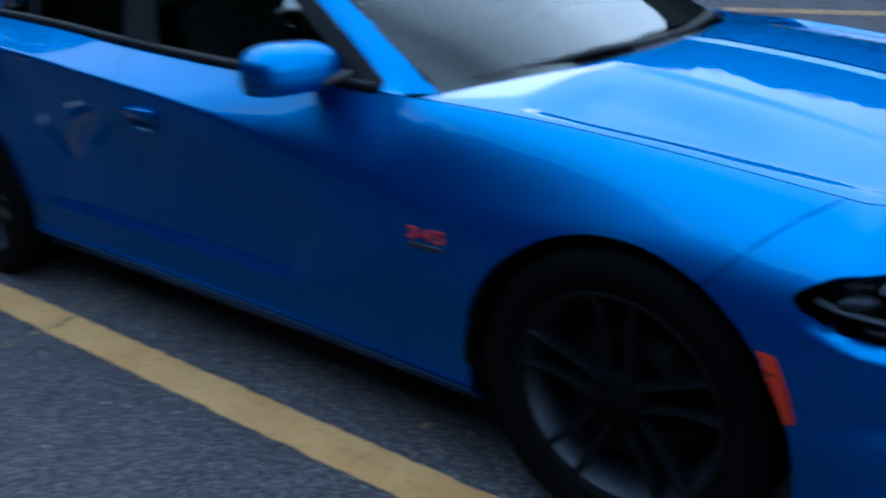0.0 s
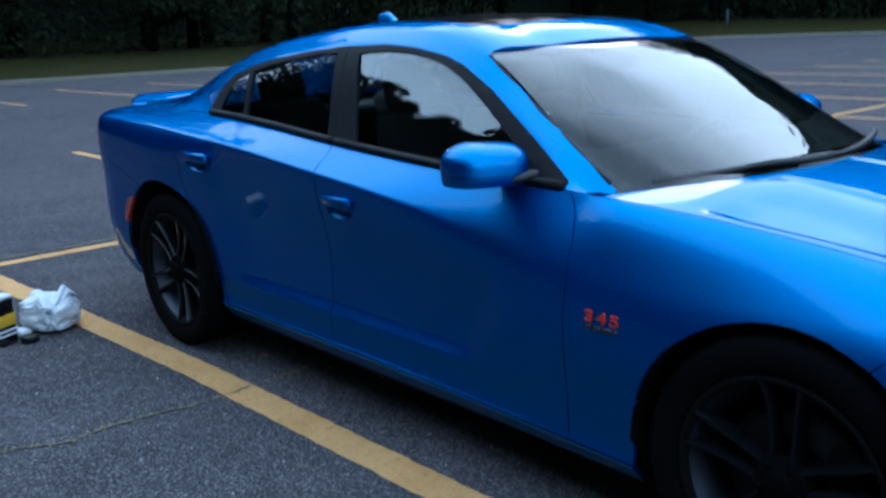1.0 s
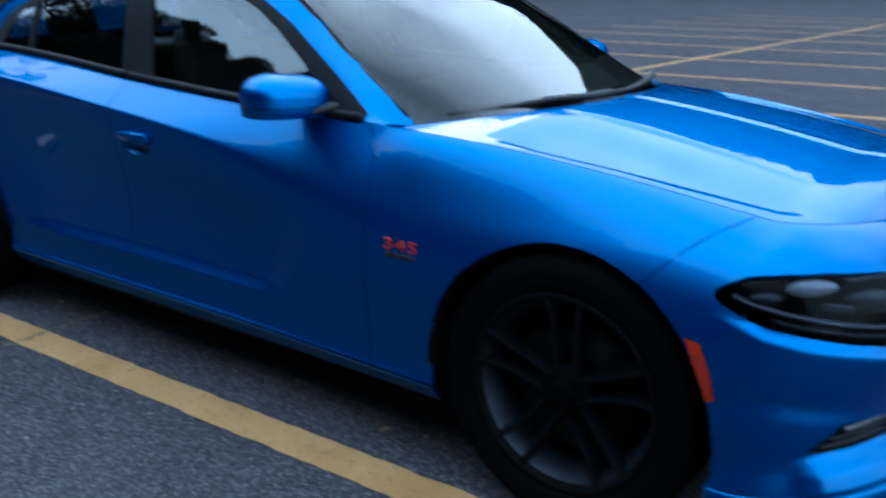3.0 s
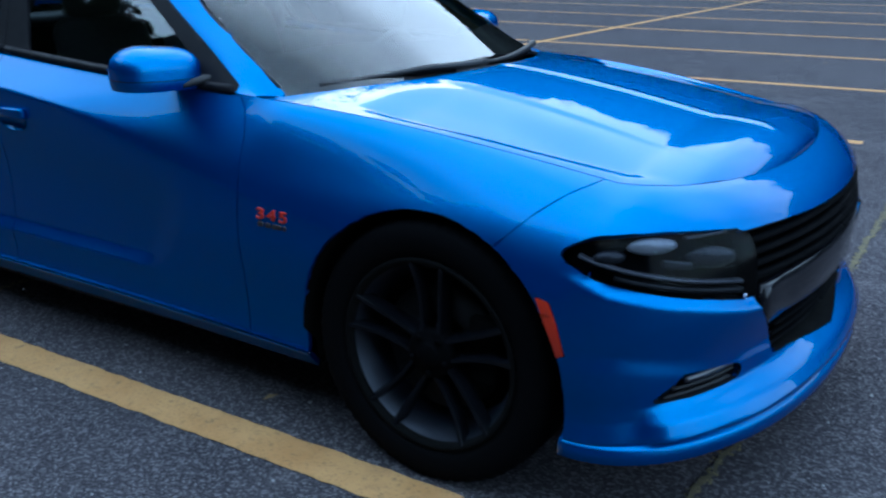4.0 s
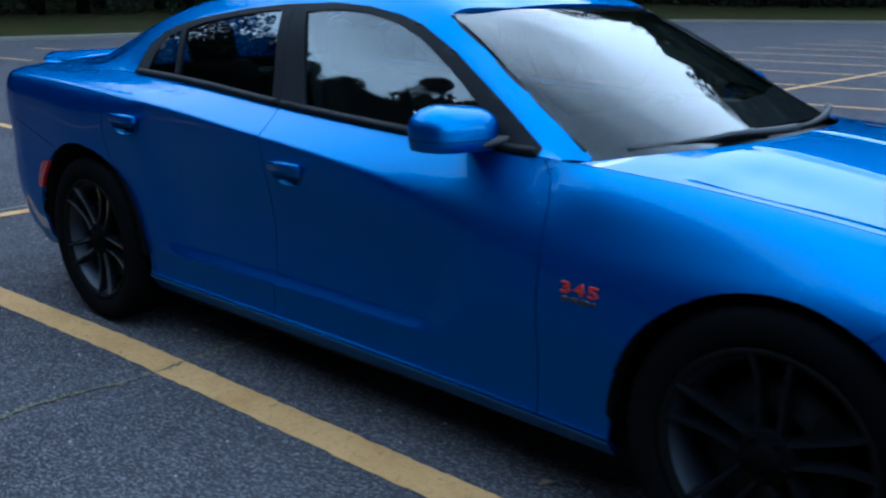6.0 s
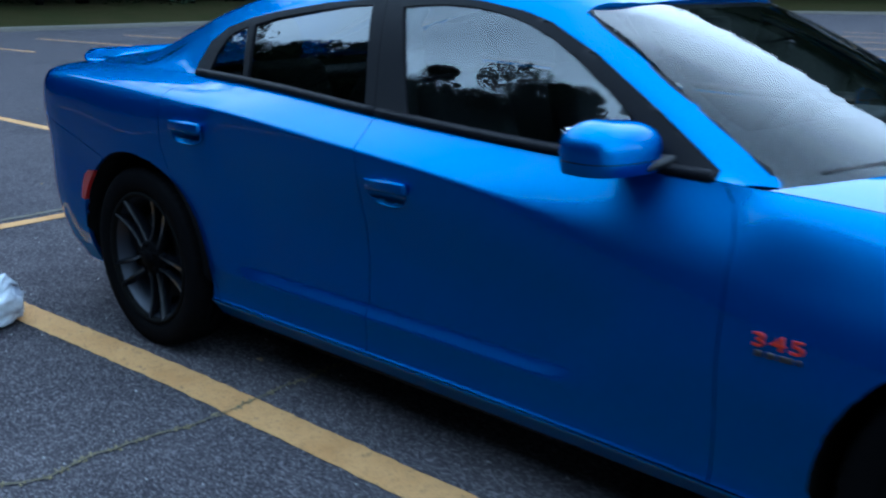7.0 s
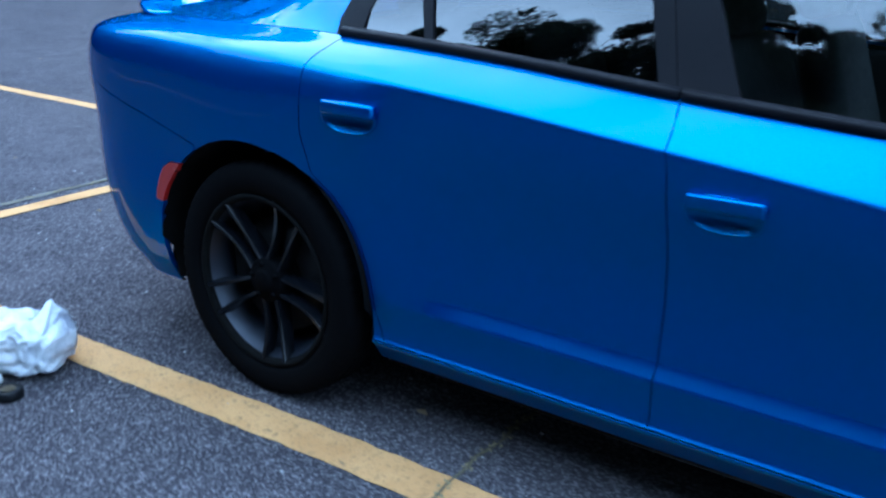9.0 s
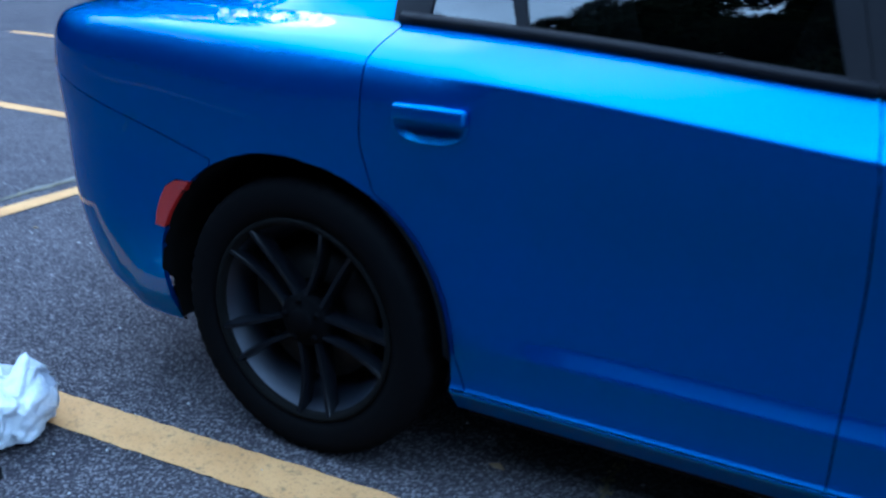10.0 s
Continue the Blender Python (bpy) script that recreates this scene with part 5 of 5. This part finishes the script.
def crack(pts, width, seed, moss=0.5):
    """A crack: a dark ragged line, with dry moss growing in it here and there."""
    r = random.Random(seed)
    line = []
    for (x0, y0), (x1, y1) in zip(pts, pts[1:]):
        n = max(2, int(math.hypot(x1 - x0, y1 - y0) / 0.05))
        for i in range(n):
            line.append((x0 + (x1 - x0) * i / n + r.uniform(-0.008, 0.008), y0 + (y1 - y0) * i / n + r.uniform(-0.008, 0.008)))
    tagged(part("pavement_crack", ribbon(line, lambda q: width * (0.6 + 0.5 * r.random()), 0.0062, 0.002, 0.05, r), CRACK, smooth=False), "narrow dark crack in the asphalt", "crack", "cracks")
    bm = bmesh.new()
    for x, y in line:
        for _ in range(12):
            if r.random() < moss:
                a, s = r.uniform(0, 6.3), r.uniform(0.002, 0.0065)
                cx, cy = x + r.uniform(-0.03, 0.03), y + r.uniform(-0.03, 0.03)
                cx, cy = cx * 0.6 + x * 0.4, cy * 0.6 + y * 0.4
                top = bm.verts.new((cx, cy, 0.008 + s * 0.5))
                ring = [bm.verts.new((cx + s * math.cos(a + i * 1.257) * r.uniform(0.6, 1.2), cy + s * math.sin(a + i * 1.257) * r.uniform(0.6, 1.2), 0.004)) for i in range(5)]
                for i in range(5):
                    bm.faces.new((ring[i], ring[(i + 1) % 5], top))
    tagged(part("crack_moss", bm, MOSS), "dry yellow-green moss growing in a crack", "moss", kind="stuff")


crack([(-0.98, -2.3), (-0.87, -1.9), (-0.79, -1.72), (-0.815, -1.55), (-0.80, -1.4), (-0.77, -1.2), (-0.765, -1.06), (-0.795, -0.85), (-0.795, -0.6), (-0.72, 0.3)], 0.012, 5, 0.42)
crack([(2.10, -1.3), (2.15, -0.68), (2.17, -0.2), (2.14, 0.8), (2.12, 1.5), (2.08, 3.0), (2.2, 6.0)], 0.02, 6, 0.95)
tagged(part("sand_strip", ribbon([(-4.13, -3.4), (-4.11, -1.6), (-4.10, -0.5), (-4.13, 0.3), (-4.1, 2.5)], lambda q: rng.uniform(0.015, 0.06), 0.005, 0.012, 0.07, rng), plain("pale_sand", (0.105, 0.098, 0.086), 0.95, vary=0.5, scale=18), smooth=False), "pale sand washed along a joint in the asphalt", "sand", kind="stuff")
crack([(-4.12, -3.2), (-4.12, -2.2), (-4.10, -0.5), (-4.12, 0.3), (-4.1, 2.5)], 0.016, 7, 0.35)
crack([(-2.9, 3.6), (-5.2, 5.0), (-6.4, 5.3)], 0.03, 9, 0.5)

# loose grit and leaf scraps on the asphalt near the car
bm = bmesh.new()
r = random.Random(21)
for _ in range(420):
    x, y = r.uniform(-5, 3.5), r.uniform(-2.6, 1.0)
    s, a = r.uniform(0.002, 0.006), r.uniform(0, 6.3)
    top = bm.verts.new((x, y, s * 1.2))
    ring = [bm.verts.new((x + s * math.cos(a + i * 1.571), y + s * math.sin(a + i * 1.571), 0.0)) for i in range(4)]
    for i in range(4):
        bm.faces.new((ring[i], ring[(i + 1) % 4], top))
tagged(part("grit", bm, plain("pale_grit", (0.3, 0.29, 0.28), 0.9), smooth=False), "pale loose grit on the asphalt", "grit", kind="stuff")
bm = bmesh.new()
for _ in range(60):
    x, y = r.uniform(-14, 6), r.uniform(-2.4, 12)
    s, a = r.uniform(0.012, 0.035), r.uniform(0, 6.3)
    c, d = math.cos(a) * s, math.sin(a) * s
    bm.faces.new([bm.verts.new(p) for p in ((x - c, y - d, 0.006), (x + d * 0.5, y - c * 0.5, 0.011), (x + c, y + d, 0.007), (x - d * 0.5, y + c * 0.5, 0.012))])
tagged(part("fallen_leaves", bm, plain("dry_leaf", (0.2, 0.13, 0.06), 0.85), smooth=False), "scattered dry leaves on the asphalt", "leaves", kind="stuff")

# kerb round the car park and the lawn behind it
KERB_LINE = [(-30.5, -60), (-30.5, 6), (-30.2, 10), (-29.6, 40), (-28.2, 45.5), (-24, 48.5), (0, 55), (40, 60), (80, 62)]


def kerb():
    bm = bmesh.new()
    rows = []
    P = [Vector((*p, 0)) for p in KERB_LINE]
    for i, p in enumerate(P):
        t = (P[min(i + 1, len(P) - 1)] - P[max(i - 1, 0)]).normalized()
        o = Vector((-t.y, t.x, 0))
        rows.append([bm.verts.new(p + o * u + Vector((0, 0, z))) for u, z in ((0, -0.02), (0.01, 0.12), (0.03, 0.145), (0.16, 0.145), (0.17, -0.02))])
    for a, b in zip(rows, rows[1:]):
        for j in range(4):
            bm.faces.new((a[j], b[j], b[j + 1], a[j + 1]))
    bmesh.ops.recalc_face_normals(bm, faces=bm.faces[:])
    return bm


tagged(part("kerb", kerb(), KERB, smooth=False), "pale concrete kerb round the car park", kind="structure")
bm = bmesh.new()
rows = []
P = [Vector((*p, 0)) for p in KERB_LINE]
r = random.Random(4)
for i, p in enumerate(P):
    t = (P[min(i + 1, len(P) - 1)] - P[max(i - 1, 0)]).normalized()
    o = Vector((-t.y, t.x, 0))
    rows.append([bm.verts.new(p + o * u + Vector((0, 0, z))) for u, z in ((0.165, 0.13), (3, 0.2), (9, 0.35), (20, 0.7), (45, 1.4))])
for a, b in zip(rows, rows[1:]):
    for j in range(4):
        bm.faces.new((a[j], b[j], b[j + 1], a[j + 1]))
bmesh.ops.recalc_face_normals(bm, faces=bm.faces[:])
if sum(f.normal.z for f in bm.faces) < 0:
    bmesh.ops.reverse_faces(bm, faces=bm.faces[:])
tagged(part("lawn", bm, GRASS), "rough green grass verge between kerb and woods", kind="structure")


# ---- trees ----
def leaf_cloud(bm, centre, radius, count, size, r):
    for _ in range(count):
        while True:
            d = Vector((r.uniform(-1, 1), r.uniform(-1, 1), r.uniform(-1, 1)))
            if 0.25 < d.length < 1:
                break
        p = centre + Vector((d.x * radius.x, d.y * radius.y, d.z * radius.z))
        s = size * r.uniform(0.6, 1.3)
        u = Vector((r.gauss(0, 1), r.gauss(0, 1), r.gauss(0, 0.6))).normalized()
        w = u.orthogonal().normalized()
        w.rotate(Matrix.Rotation(r.uniform(0, 6.3), 3, u))
        n = u.cross(w)
        bm.faces.new([bm.verts.new(p + u * s), bm.verts.new(p + w * s * 0.5 + n * s * 0.15), bm.verts.new(p - u * s), bm.verts.new(p - w * s * 0.5 - n * s * 0.1)])


def tree(seed, height, spread, leaves, low=0.2, size=0.17):
    """A tapered trunk with limbs and a loose crown of leaf clumps."""
    r = random.Random(seed)
    root = new("tree")
    bm = bmesh.new()
    lean = Vector((r.uniform(-0.6, 0.6), r.uniform(-0.6, 0.6), 0))
    stem = [Vector((0, 0, -0.2)) + lean * (q * q) + Vector((r.uniform(-0.1, 0.1), r.uniform(-0.1, 0.1), 0)) + Vector((0, 0, q * height * 0.85)) for q in np.linspace(0, 1, 8)]
    rods = [(stem, [height * 0.013 * (1 - 0.85 * q) for q in np.linspace(0, 1, 8)])]
    tips = []
    for _ in range(15):
        q = r.uniform(low, 0.95)
        i = min(int(q * 7), 6)
        p = stem[i].lerp(stem[i + 1], q * 7 - i)
        a = r.uniform(0, 6.3)
        ln = spread * (0.5 + 0.6 * math.sin(math.pi * (0.15 + 0.75 * (q - low) / (0.95 - low)))) * r.uniform(0.6, 1.1)
        d = Vector((math.cos(a), math.sin(a), r.uniform(0.15, 0.7)))
        mid = p + d * ln * 0.5
        tip = p + d * ln + Vector((0, 0, -0.05 * ln))
        rods.append(([p, mid, tip], [height * 0.008, height * 0.005, 0.02]))
        tips += [tip, mid.lerp(tip, 0.5), mid]
    tips.append(stem[-1])
    for pts, rad in rods:
        t = tube(pts, rad, 7)
        me = bpy.data.meshes.new("rod")
        t.to_mesh(me)
        t.free()
        bm.from_mesh(me)
        bpy.data.meshes.remove(me)
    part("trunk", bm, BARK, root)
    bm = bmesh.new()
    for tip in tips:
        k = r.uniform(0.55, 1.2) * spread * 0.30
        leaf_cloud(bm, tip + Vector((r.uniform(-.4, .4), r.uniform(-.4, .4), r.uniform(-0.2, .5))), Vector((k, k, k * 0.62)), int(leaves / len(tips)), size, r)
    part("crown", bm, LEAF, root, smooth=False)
    return tagged(root, "tall leafy tree in dense dark green summer leaf", "tree", "trees round the car park")


KINDS = [tree(31, 13.5, 4.6, 12000, 0.2, 0.11), tree(32, 11.5, 4.2, 11000, 0.12, 0.11), tree(33, 15.0, 4.8, 13000, 0.2, 0.11), tree(34, 8.5, 3.6, 9500, 0.08, 0.10)]
NEAR = [tree(41, 14.0, 4.3, 36000, 0.1, 0.12), tree(42, 12.5, 4.2, 33000, 0.08, 0.12)]
r = random.Random(77)
spots = []
for y in np.arange(-44, 40, 5.2):
    spots += [(-47 + r.uniform(-2, 2), y + r.uniform(-1.5, 1.5)), (-53 + r.uniform(-2, 2), y + 2.6 + r.uniform(-1.5, 1.5))]
for x in np.arange(-46, 62, 5.4):
    spots += [(x + r.uniform(-1.5, 1.5), 66 + 0.09 * (x + 46) + r.uniform(-2, 2)), (x + 2.7 + r.uniform(-1.5, 1.5), 72 + 0.09 * (x + 46) + r.uniform(-2, 2))]
for x, y in ((-49, 44), (-54, 50), (-48, 56), (-52, 62), (-44, 70), (-57, 57), (-51, 47), (-50, 68)):
    spots.append((x, y))
near_row = []
# heights of the near row: it climbs towards the car's side and sinks towards its rear
# unseen trees from -84 on are added, tall enough to shade the car's flank
CREST = ((-175, 17), (-163, 25), (-150, 29), (-142, 28), (-136, 33), (-130, 37), (-123, 44), (-116, 49), (-98, 50), (-84, 47), (-60, 42), (-30, 30), (0, 16))
for x in np.arange(-56, 36, 3.2):
    for back, share in ((0.0, 1.0), (2.4, 0.8), (4.6, 0.95)):
        px, py = x + back * 0.4 + r.uniform(-1.0, 1.0), -20.5 - back + r.uniform(-1.0, 1.0)
        az, far_off = math.degrees(math.atan2(py + 0.75, px + 0.3)), math.hypot(px + 0.3, py + 0.75)
        el = float(np.interp(az, [c[0] for c in CREST], [c[1] for c in CREST])) * share
        near_row.append((px, py, 1.1 + far_off * math.tan(radians(el)) * r.uniform(0.9, 1.06)))
for i, kd in enumerate(KINDS):
    x, y = spots.pop(0)
    kd.matrix_basis = pose(x, y, 0.6)
for i, (x, y) in enumerate(spots):
    k = KINDS[r.randrange(4)]
    s = r.uniform(1.8, 2.4)
    copy_thing(k, pose(x, y, 0.4, 0, 0, r.uniform(0, 360)) @ Matrix.Diagonal((s, s, s * r.uniform(0.95, 1.25), 1)))
CROWN_TOP = [max(v.co.z for c in k.children for v in c.data.vertices) for k in NEAR]
for i, (x, y, tall) in reversed(list(enumerate(near_row))):
    size = tall / CROWN_TOP[i % 2]
    m = pose(x, y, 0.0, 0, 0, r.uniform(0, 360)) @ Matrix.Diagonal((0.85, 0.85, size, 1))
    if i < 2:
        NEAR[i].matrix_basis = m
    else:
        copy_thing(NEAR[i % 2], m)

# thick undergrowth at the foot of the woods
bm = bmesh.new()
for y in np.arange(-60, 44, 1.5):
    leaf_cloud(bm, Vector((-45.5 + r.uniform(-2.5, 1), y, 2.4)), Vector((1.6, 1.6, 2.6)), 300, 0.17, r)
for x in np.arange(-50, 62, 1.5):
    leaf_cloud(bm, Vector((x, 64 + 0.09 * (x + 46) + r.uniform(-1, 2.5), 2.4)), Vector((1.6, 1.6, 2.7)), 300, 0.17, r)
for x in np.arange(-40, 36, 1.2):
    leaf_cloud(bm, Vector((x, -20.5 + r.uniform(-1.5, 1.5), 2.2)), Vector((1.5, 1.5, 2.4)), 280, 0.15, r)
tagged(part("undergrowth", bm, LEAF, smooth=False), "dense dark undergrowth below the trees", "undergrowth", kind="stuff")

# dim forest behind the first trees: one sheet with the shade in its colour
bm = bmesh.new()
# the run between the first two points is unseen, added to close bright gaps
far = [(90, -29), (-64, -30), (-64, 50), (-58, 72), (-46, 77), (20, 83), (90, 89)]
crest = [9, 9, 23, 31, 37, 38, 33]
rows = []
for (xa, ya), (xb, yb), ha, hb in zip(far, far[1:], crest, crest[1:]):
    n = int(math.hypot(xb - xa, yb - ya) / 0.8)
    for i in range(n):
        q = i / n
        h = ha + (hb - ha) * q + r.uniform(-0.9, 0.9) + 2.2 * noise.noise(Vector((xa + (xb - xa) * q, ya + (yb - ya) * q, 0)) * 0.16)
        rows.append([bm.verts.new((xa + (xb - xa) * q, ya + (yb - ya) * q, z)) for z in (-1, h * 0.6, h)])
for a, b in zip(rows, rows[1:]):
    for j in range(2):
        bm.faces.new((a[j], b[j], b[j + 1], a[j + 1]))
tagged(part("backdrop", bm, plain("forest_shade", (0.012, 0.018, 0.009), 1.0, vary=0.6, scale=0.8)), "dark sheet standing in for the shaded depth of the woods", kind="structure")

# a post on the verge
root = new("bollard")
part("post", tube([(0, 0, 0), (0, 0, 1.25)], 0.11, 12), plain("blue_grey_post", (0.012, 0.017, 0.03), 0.7), root)
part("post_cap", tube([(0, 0, 1.25), (0, 0, 1.32)], [0.13, 0.10], 12), plain("post_cap", (0.016, 0.02, 0.03), 0.7), root)
root.matrix_basis = pose(-35.0, 57.0, 0.3)
tagged(root, "blue-grey metal post on the grass verge", "post")


# ---- things on the ground behind the car ----
def bag():
    """A slack bag: boxy body, sharp folds, two loose ears with a gap between them."""
    bm = bmesh.new()
    bmesh.ops.create_icosphere(bm, subdivisions=5, radius=1.0)
    ridge = lambda p: 1 - abs(noise.noise(p)) * 2.2
    for v in bm.verts:
        d = v.co.normalized()
        q = Vector((math.copysign(abs(d.x) ** 0.55, d.x), math.copysign(abs(d.y) ** 0.55, d.y), math.copysign(abs(d.z) ** 0.6, d.z)))
        warp = d + 0.25 * Vector((noise.noise(d * 2.0), noise.noise(d * 2.0 + Vector((7, 0, 0))), noise.noise(d * 2.0 + Vector((0, 9, 0)))))
        n = noise.noise(d * 2.1 + Vector((3.1, 0, 0))) * 0.17 + ridge(warp * 2.6) * 0.085 + ridge(warp * 6.3) * 0.04 + ridge(warp * 13.0) * 0.014
        q *= 0.78 + n
        p = Vector((q.x * 0.150, q.y * 0.140, max(-0.93, q.z) * 0.092))
        if d.z > 0.15:
            for ex, ey, h in ((0.085, 0.035, 0.062), (-0.075, -0.01, 0.048), (0.05, -0.075, 0.03)):
                p.z += h * math.exp(-((p.x - ex) ** 2 + (p.y - ey) ** 2) / 0.0016)
            # the mouth between the ears
            p.z -= 0.055 * math.exp(-((p.x - 0.02) ** 2 / 0.0008 + (p.y - 0.02) ** 2 / 0.0040))
        v.co = p + Vector((0, 0, 0.086))
    return bm


bag_ob = tagged(part("plastic_bag", bag(), BAG), "crumpled white plastic shopping bag standing beside the yellow line", "bag")
bag_ob.matrix_basis = pose(-2.265, -1.262, 0.0, 0, 0, 20)

can = new("canister")
tagged(can, "black canister with yellow label and white lid on the asphalt", "canister")
part("body", soft_box(0.105, 0.105, 0.225, 0.012, 3, at=(0, 0, 0.1125)), GLOSS_BLACK, can)
part("label_band", soft_box(0.109, 0.109, 0.07, 0.012, 3, at=(0, 0, 0.125)), LABEL_YELLOW, can, "yellow label band")
part("lid", soft_box(0.10, 0.10, 0.022, 0.009, 3, at=(0, 0, 0.235)), LABEL_WHITE, can, "white lid")
for z in (0.052, 0.074):
    part("label_bar", soft_box(0.108, 0.108, 0.012, 0.004, 2, at=(0, 0, z)), LABEL_WHITE, can)
can.matrix_basis = pose(-2.185, -1.525, 0.0, 0, 0, 25)

root = new("tape_roll")
part("tape", revolve([(0.031, -0.019), (0.052, -0.019), (0.055, -0.015), (0.055, 0.015), (0.052, 0.019), (0.031, 0.019), (0.031, -0.019)], 40), plain("black_tape", (0.004, 0.004, 0.005), 0.6, spec=0.15), root, "black tape")
part("core", revolve([(0.0285, -0.018), (0.031, -0.018), (0.031, 0.018), (0.0285, 0.018), (0.0285, -0.018)], 40), plain("card_core", (0.11, 0.08, 0.05), 0.9), root, "brown card core")
root.matrix_basis = pose(-2.115, -1.42, 0.0152, 90, 0, 0) @ Matrix.Diagonal((0.78, 0.78, 0.78, 1))
tagged(root, "roll of black tape lying flat on the asphalt", "tape roll")
part_ob = tagged(part("paper_scrap", soft_box(0.09, 0.06, 0.035, 0.012, 2, at=(0, 0, 0.0175)), LABEL_WHITE), "small white packet beside the canister", "packet")
part_ob.matrix_basis = pose(-2.25, -1.415, 0.0, 0, 0, 15)
